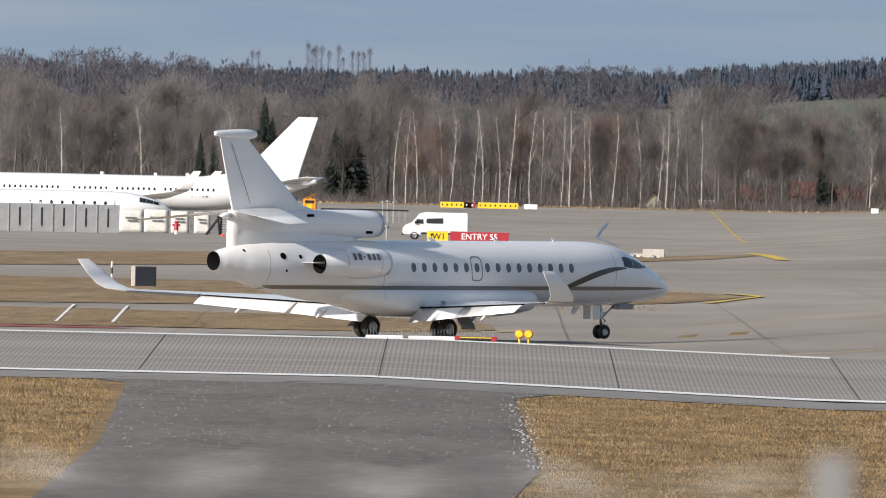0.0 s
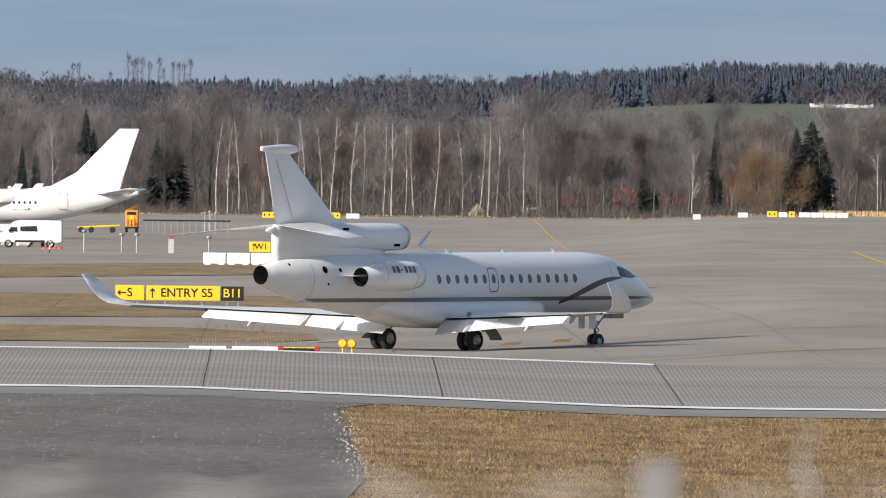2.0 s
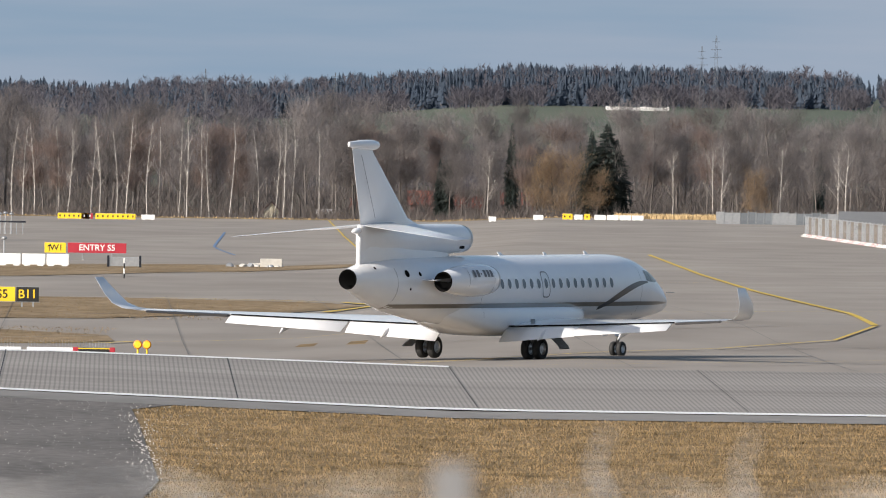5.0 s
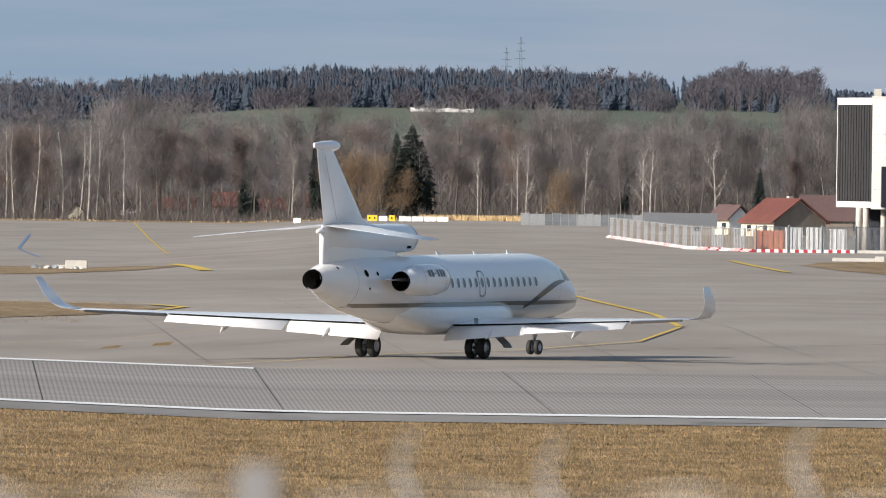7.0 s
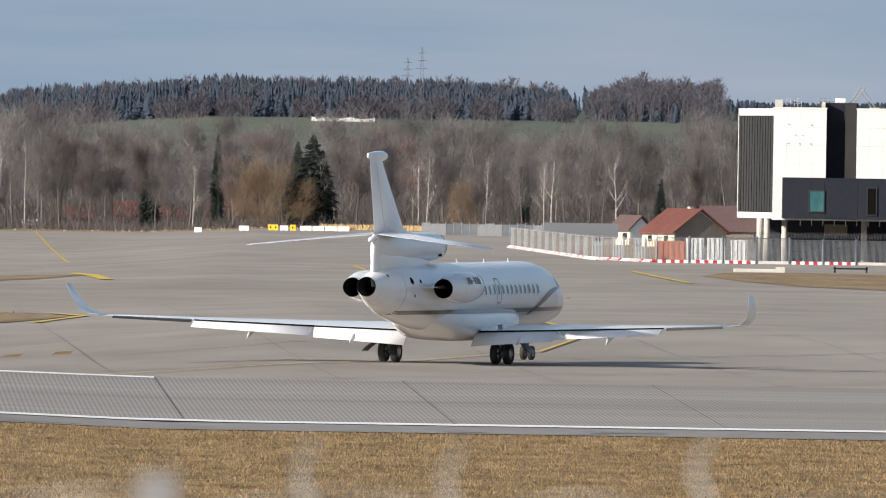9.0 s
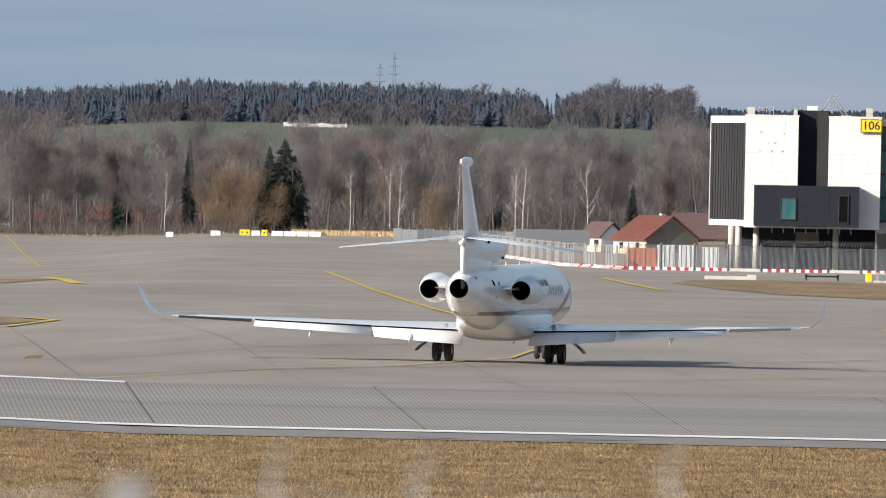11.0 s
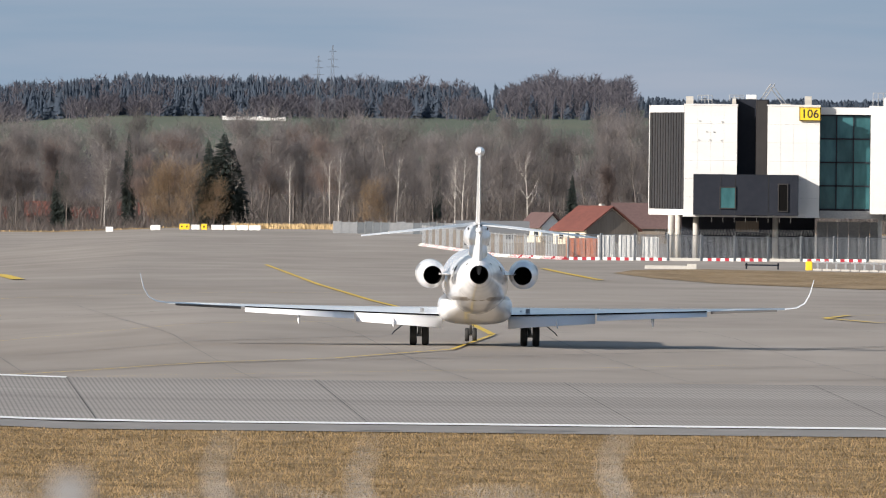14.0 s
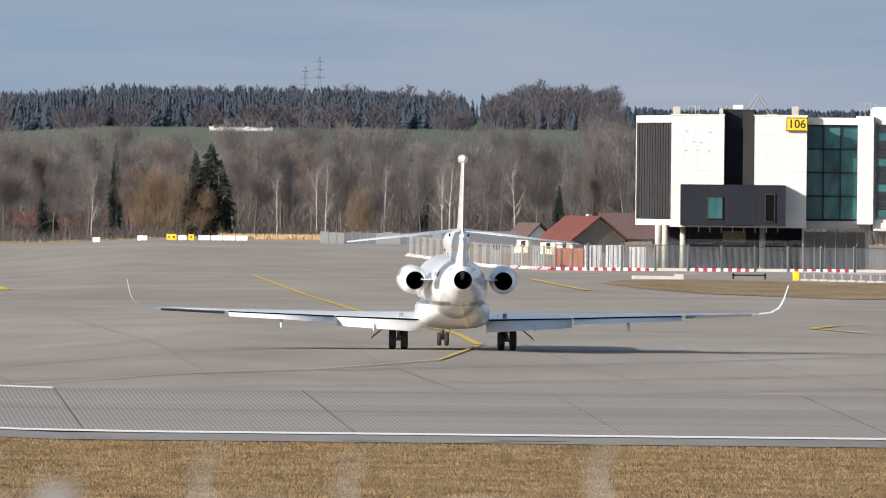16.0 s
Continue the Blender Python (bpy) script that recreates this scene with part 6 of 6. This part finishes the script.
def rail_frame(t, x0, x1, y, z, h=.75, n=4):
    bm = bmesh.new()
    for k in range(n + 1):
        x = x0 + (x1 - x0) * k / n
        tube(bm, (x, y, z), (x, y, z + h), .03, n=5)
    for zz in (z + h, z + h * .55):
        tube(bm, (x0, y, zz), (x1, y, zz), .03, n=5)
    part("roof_railing", bm, M_GALV, t, "thin galvanised roof railing")


def build_terminal():
    t = thing("terminal_building", pose(0, 0, 0), "white and black pier building raised on round columns", "building")
    z0, z1 = 3.75, 13.0
    A, B, C = (33.35, 1916.0), (35.95, 1900.0), (47.35, 1900.0)

    def prism(plan, za, zb):
        bm = bmesh.new()
        loft(bm, [[(x, y, z) for x, y in plan] for z in (za, zb)])
        return bm

    part("core", prism([(33.5, 1916.2), (36.1, 1900.3), (40.4, 1900.3), (40.4, 1903), (42.95, 1903), (42.95, 1900.3), (47.2, 1900.3), (47.2, 1925), (33.5, 1925)], z0, z1 - .1), M_CLAD_DARK, t, "dark recessed core")
    # louvred end wall with a white frame
    n = 13
    for k in range(n):
        u, v = k / n, (k + .72) / n
        p = [(A[0] + (B[0] - A[0]) * w + .02, A[1] + (B[1] - A[1]) * w) for w in (u, v)]
        part("louvre", prism([p[0], p[1], (p[1][0] + .15, p[1][1] + .05), (p[0][0] + .15, p[0][1] + .05)], z0 + .55, z1 - .65), M_LOUVRE, t)
    for za, zb in ((z0, z0 + .5), (z1 - .6, z1)):
        part("end_frame", prism([(A[0] - .04, A[1]), (B[0] - .04, B[1]), (B[0] + .25, B[1] + .1), (A[0] + .25, A[1] + .1)], za, zb), M_CLAD_WHITE, t)
    part("end_frame", prism([(A[0] - .08, A[1] + .3), (A[0] - .04, A[1] - .3), (A[0] + .2, A[1]), (A[0] + .2, A[1] + .4)], z0, z1), M_CLAD_WHITE, t)
    # white panels of the front, two storeys of sheets
    for x0, x1, m in ((35.95, 40.4, 4), (42.95, 47.35, 4)):
        for k in range(m):
            xa, xb = x0 + (x1 - x0) * k / m, x0 + (x1 - x0) * (k + 1) / m
            for q in range(6):
                za, zb = z0 + (z1 - z0) * q / 6, z0 + (z1 - z0) * (q + 1) / 6
                part("facade_panel", boxes((xa + .004, xb - .004, 1900.0, 1900.28, za + .004, zb - .004)), M_CLAD_WHITE, t)
    for xa, xb in ((35.9, 40.45), (42.9, 47.4)):
        part("roof_edge", boxes((xa, xb, 1899.95, 1900.4, z1, z1 + .12)), M_CLAD_WHITE, t)
    part("stair_tower", boxes((40.2, 43.1, 1902.2, 1910, 6.5, 13.55)), M_CLAD_DARK, t, "black recessed stair tower")
    part("tower_fin", boxes((42.0, 42.93, 1900.6, 1902.2, 6.5, 13.45)), M_LOUVRE, t)
    box_ = part("projecting_box", boxes((36.75, 45.55, 1897.6, 1899.98, z0 + .05, 7.22)), M_CLAD_DARK, t, "black projecting bay")
    for x in (39.0, 40.2, 43.0):
        part("cladding_joint", boxes((x, x + .04, 1897.58, 1897.6, z0 + .05, 7.2)), M_BLACK, box_)
    for x0, x1, za, zb in ((39.0, 40.2, 4.4, 6.1), (43.9, 44.6, 4.2, 6.4)):
        w = part("window", boxes((x0, x1, 1897.52, 1897.59, za, zb)), M_TEAL if x0 < 42 else M_DARK, box_, "teal window pane" if x0 < 42 else "dark narrow window pane")
        for xa, xb, a, b in ((x0 - .08, x0, za, zb), (x1, x1 + .08, za, zb), (x0 - .08, x1 + .08, za - .08, za), (x0 - .08, x1 + .08, zb, zb + .08)):
            part("window_frame", boxes((xa, xb, 1897.48, 1897.59, a, b)), M_LOUVRE, w)
    part("soffit_edge", boxes((35.9, 47.4, 1899.9, 1900.3, z0 - .12, z0)), M_CLAD_WHITE, t)
    for k in range(8):
        x = 38.3 + k * .95
        part("soffit_hanger", boxes((x, x + .05, 1900.2, 1900.3, z0 - .55, z0 - .12)), M_CLAD_WHITE, t)
    for x in (34.95, 35.55, 37.05, 43.75):
        part("column", tube(bmesh.new(), (x, 1903, -.1), (x, 1903, z0), .24, n=20), M_CONCRETE, t, "round pale concrete column", True)
    part("undercroft_wall", boxes((36.0, 47.3, 1912, 1912.4, -.1, z0)), M_CLAD_DARK, t)
    for k in range(6):
        part("undercroft_screen", boxes((47.4 + k * .9, 48.26 + k * .9, 1909, 1909.1, -.1, 3.3)), M_GALV, t, "grey mesh screen under the link")
    part("undercroft_crate", boxes((40.5, 42.4, 1905, 1907, 2.4, 3.3)), M_WOODWALL, t)
    for x, z in ((37.2, 11.7), (39.1, 11.65), (37.8, 10.8), (38.4, 10.78), (37.15, 10.1), (38.1, 10.1), (39.05, 10.08)):
        part("wall_lamp", boxes((x - .04, x + .04, 1899.9, 1900, z - .035, z + .035)), M_STEEL, t)
    # glazed link
    gx0, gx1 = 47.4, 51.7
    for k in range(3):
        for q in range(4):
            xa, xb = gx0 + (gx1 - gx0) * k / 3, gx0 + (gx1 - gx0) * (k + 1) / 3
            za, zb = 4.35 + 1.98 * q, 4.35 + 1.98 * (q + 1)
            p = part("glass_pane", boxes((xa + .03, xb - .03, 1903 + .05 * ((k + q) % 2), 1903.1 + .05 * ((k + q) % 2), za + .03, zb - .03)), M_TEAL, t, "teal reflective glass pane")
        part("mullion", boxes((gx0 + (gx1 - gx0) * k / 3 - .05, gx0 + (gx1 - gx0) * k / 3 + .05, 1902.9, 1903.2, 4.2, 12.3)), M_CLAD_DARK, t)
    for q in range(5):
        part("transom", boxes((gx0, gx1, 1902.9, 1903.2, 4.3 + 1.98 * q, 4.42 + 1.98 * q)), M_CLAD_DARK, t)
    part("glass_back", boxes((gx0, gx1, 1906, 1906.2, 4.0, 12.4)), M_CLAD_DARK, t)
    part("link_roof", boxes((gx0, 52.9, 1902.6, 1908, 12.35, 12.95)), M_CLAD_WHITE, t)
    part("link_base", boxes((gx0, 52.9, 1902.8, 1908, 3.6, 4.25)), M_STEEL, t)
    part("white_pier", boxes((51.7, 53.0, 1901, 1908, 4.0, 13.1)), M_CLAD_WHITE, t)
    part("east_wing", boxes((53.0, 64, 1901.5, 1912, 3.4, 13.9), bevel=.3), M_CLAD_WHITE, t)
    for q in range(11):
        part("wing_louvre", boxes((53.2, 63.8, 1901.2, 1901.45, 4.6 + .72 * q, 5.2 + .72 * q)), M_GLASS if q % 3 else M_TEAL, t)
    for k in range(4):
        part("wing_mullion", boxes((53.2 + k * 3.3, 53.32 + k * 3.3, 1901.1, 1901.3, 4.4, 12.6)), M_CLAD_DARK, t)
    for x in (52.4, 54.5, 57.0, 60):
        part("column", boxes((x, x + .35, 1903, 1903.4, -.1, 3.6)), M_STEEL, t)
    # roof plant
    for x0, x1, h in ((36.1, 36.7, .75), (40.0, 40.3, .6), (44.0, 44.9, .2), (46.1, 46.65, .85)):
        part("roof_box", boxes((x0, x1, 1901, 1902, z1, z1 + h)), M_CONCRETE, t)
    part("roof_vent", boxes((41.2, 42.1, 1904, 1905, 13.55, 13.95), bevel=.1), M_WHITE, t)
    rail_frame(t, 37.1, 38.3, 1902, z1, .85)
    rail_frame(t, 39.8, 41.0, 1903, 13.4, .5, 3)
    rail_frame(t, 51.9, 53.2, 1904, 13.1, 1.1, 3)
    rail_frame(t, 54.5, 58.0, 1904, 13.9, 1.0, 5)
    bm = bmesh.new()
    for o in (0, .35):
        tube(bm, (42.4 + o, 1905, 13.5), (43.3 + o, 1905, 14.9), .05, n=5)
        tube(bm, (44.6 - o, 1905, 13.2), (43.5 - o, 1905, 14.7), .05, n=5)
    for k in range(6):
        tube(bm, (42.55 + k * .15, 1905, 13.7 + k * .22), (42.9 + k * .15, 1905, 13.7 + k * .22), .03, n=4)
    part("roof_ladder", bm, M_GALV, t, "galvanised roof access ladder")
    s = thing("stand_sign", pose(46.5, 1899.8, 12.35), "yellow stand number sign with black 106", "sign")
    part("board", boxes((-.92, .92, -.08, .05, -.58, .58), bevel=.03), M_YELLOW, s)
    for a in ((-.92, .92, -.1, -.085, .5, .56), (-.92, .92, -.1, -.085, -.56, -.5), (-.9, -.84, -.1, -.085, -.5, .5), (.84, .9, -.1, -.085, -.5, .5)):
        part("border", boxes(a), M_BLACK, s)
    lettering("lettering", "106", 1.0, M_BLACK, s, Matrix.Translation((0, -.09, 0)) @ FACE)


# ---------------------------------------------------------------- fence close to the camera
def build_near_fence():
    y = 32.0
    t = thing("perimeter_fence", pose(0, y, gz(0, y)), "out-of-focus grey perimeter fence with wire coils", "fence")
    g = gz(0, y)
    top = lambda v: 6.92 + v * y / 40000 - g
    for u, v, w in ((-323, -538, .056),):
        part("post", boxes((u * y / 40000 - w / 2, u * y / 40000 + w / 2, -.03, .03, -.05, top(v)), bevel=.004), M_POST, t, "pale grey square post")
    for u, v in ((-62, -470), (195, -480), (640, -450)):
        bm = bmesh.new()
        x = u * y / 40000
        wire_run(bm, [Vector((x + .010 * math.cos(math.pi * k / 21 * 2.2) + .004 * k / 21, .05 * math.sin(math.pi * k / 21), top(v) - .12 * k / 21)) for k in range(22)], .0045)
        part("wire_coil", bm, M_GALV, t, "loop of grey razor wire")
    rr = random.Random(6)
    for v in (-585, -615):
        bm = bmesh.new()
        wire_run(bm, [Vector((-1.5 + 2.7 * k / 69, .02 * math.sin(k), top(v) + .012 * math.sin(k * .7) + rr.uniform(-.004, .004))) for k in range(70)], .0024, 4)
        part("wire", bm, M_GALV, t, "sagging fence wire")


def build_grass_blades():
    rnd = random.Random(21)
    V, Fc = [], []
    n = 0
    while n < 150000:
        y = 425 + 179.0 * rnd.random()
        x = rnd.uniform(-30, 24)
        left = np.interp(y, [425, 570, 604], [-18.0, -22.8, -24.6])
        right = np.interp(y, [470, 560, 592, 606], [-9.7, -12.1, -13.0, -12.2])
        if left < x < right:
            continue
        n += 1
        sliver(V, Fc, rnd, Vector((x, y, gz(x, y))), Vector((rnd.uniform(-.5, .5), 0, 1)), rnd.uniform(.02, .075), rnd.uniform(.015, .04))
    for _ in range(26000):
        x0, x1, y0, y1 = rnd.choice(((-46, -22, 886, 960), (-56, -16, 1000, 1125), (-70, -24, 1400, 1590), (30, 62, 1470, 1650), (-56, -16, 1000, 1125)))
        x, y = rnd.uniform(x0, x1), rnd.uniform(y0, y1)
        if 1380 < y and x < -24 and x < -60 + (y - 1400) * .16:
            continue
        sliver(V, Fc, rnd, Vector((x, y, gz(x, y) + .04)), Vector((rnd.uniform(-.6, .6), 0, 1)), rnd.uniform(.02, .07), rnd.uniform(.02, .06))
    tagged(raw("grass_blades", V, Fc, M_GRASS), "short dry straw-coloured grass tufts", "grass", kind="stuff")
    V, Fc = [], []
    for _ in range(240):
        y = rnd.choice((rnd.gauss(545, 14), rnd.gauss(500, 16), rnd.uniform(450, 600)))
        x = float(np.interp(y, [470, 560, 592, 606], [-9.9, -12.3, -13.2, -12.4])) + rnd.gauss(0, .18)
        s = rnd.uniform(.008, .026)
        k = len(V)
        p = Vector((x, y, gz(x, y) + .02))
        V += [p + Vector(q) * s for q in ((-1, -1, 0), (1, -1, 0), (0, 1, 0), (0, 0, 1.2))]
        Fc += [(k, k + 1, k + 3), (k + 1, k + 2, k + 3), (k + 2, k, k + 3)]
    for _ in range(1500):
        y = rnd.uniform(430, 606)
        x = rnd.uniform(-24, -9.5)
        s = rnd.uniform(.006, .016)
        k = len(V)
        p = Vector((x, y, gz(x, y) + .016))
        V += [p + Vector(q) * s for q in ((-1, -1, 0), (1, -1, 0), (0, 1, 0), (0, 0, 1.2))]
        Fc += [(k, k + 1, k + 3), (k + 1, k + 2, k + 3), (k + 2, k, k + 3)]
    tagged(raw("gravel_edge", V, Fc, M_GRAVEL), "pale loose gravel along the road edge", "gravel", kind="stuff")


airliner()
regional_jet()
VAN = build_van()
build_signs()
build_fences()
build_small_things()
build_houses()
build_terminal()
build_near_fence()
build_grass_blades()
JET_PATH = [
    (0.0, -23.11, 851.5, 43.7),
    (1.5, -17.53, 860.7, 49.0),
    (3.0, -12.14, 854.2, 54.6),
    (3.5, -10.05, 826.0, 56.4),
    (6.0, -3.23, 805.2, 63.8),
    (7.5, 0.58, 818.9, 67.5),
    (9.0, 3.81, 830.6, 72.2),
    (11.5, 7.59, 862.7, 82.5),
    (13.0, 8.49, 874.7, 88.2),
    (14.5, 8.60, 886.5, 90.9),
    (16.0, 8.39, 898.6, 91.7),
]


def motions():
    """The jet turns off on the taxiway; its wheels roll with it."""
    rows = [(t, pose(x, y, gz(x, y) + 0.025, 0, 0, h) @ pose(0, 0, 0, 0, -0.5, 0)) for t, x, y, h in JET_PATH]
    walk(JET, rows)
    # the flaps come up slowly about their hinges
    for flap, p, q, side in FLAPS:
        rows = []
        for t, a in ((0.0, 0), (2.0, 0), (4.0, 2.5), (6.0, 5.5), (9.0, 10), (11.5, 13), (14.0, 17), (16.0, 20)):
            turn = Matrix.Rotation(radians(a * side), 4, q - p)
            rows.append((t, Matrix.Translation(p) @ turn @ Matrix.Translation(-p)))
        walk(flap, rows)
    walk(VAN, [(t, pose(-49.2 - 9.6 * t, 1900, gz(-49.2 - 9.6 * t, 1900), 0, 0, 180)) for t in (0.0, 1.0, 2.0, 4.0, 8.0, 16.0)])
    xs = [r[0] for r in JET_PATH]
    dist = [0.0]
    for a, b in zip(JET_PATH, JET_PATH[1:]):
        dist.append(dist[-1] + 6.0 * (b[0] - a[0]))
    for wheel, (x, y, z), r in WHEELS:
        n = int(16 * 15)
        walk(wheel, [(k / 15, pose(x, y, z) @ Matrix.Rotation(float(np.interp(k / 15, xs, dist)) / r * (0.7 if r < .3 else 1), 4, "Y")) for k in range(n + 1)])


motions()
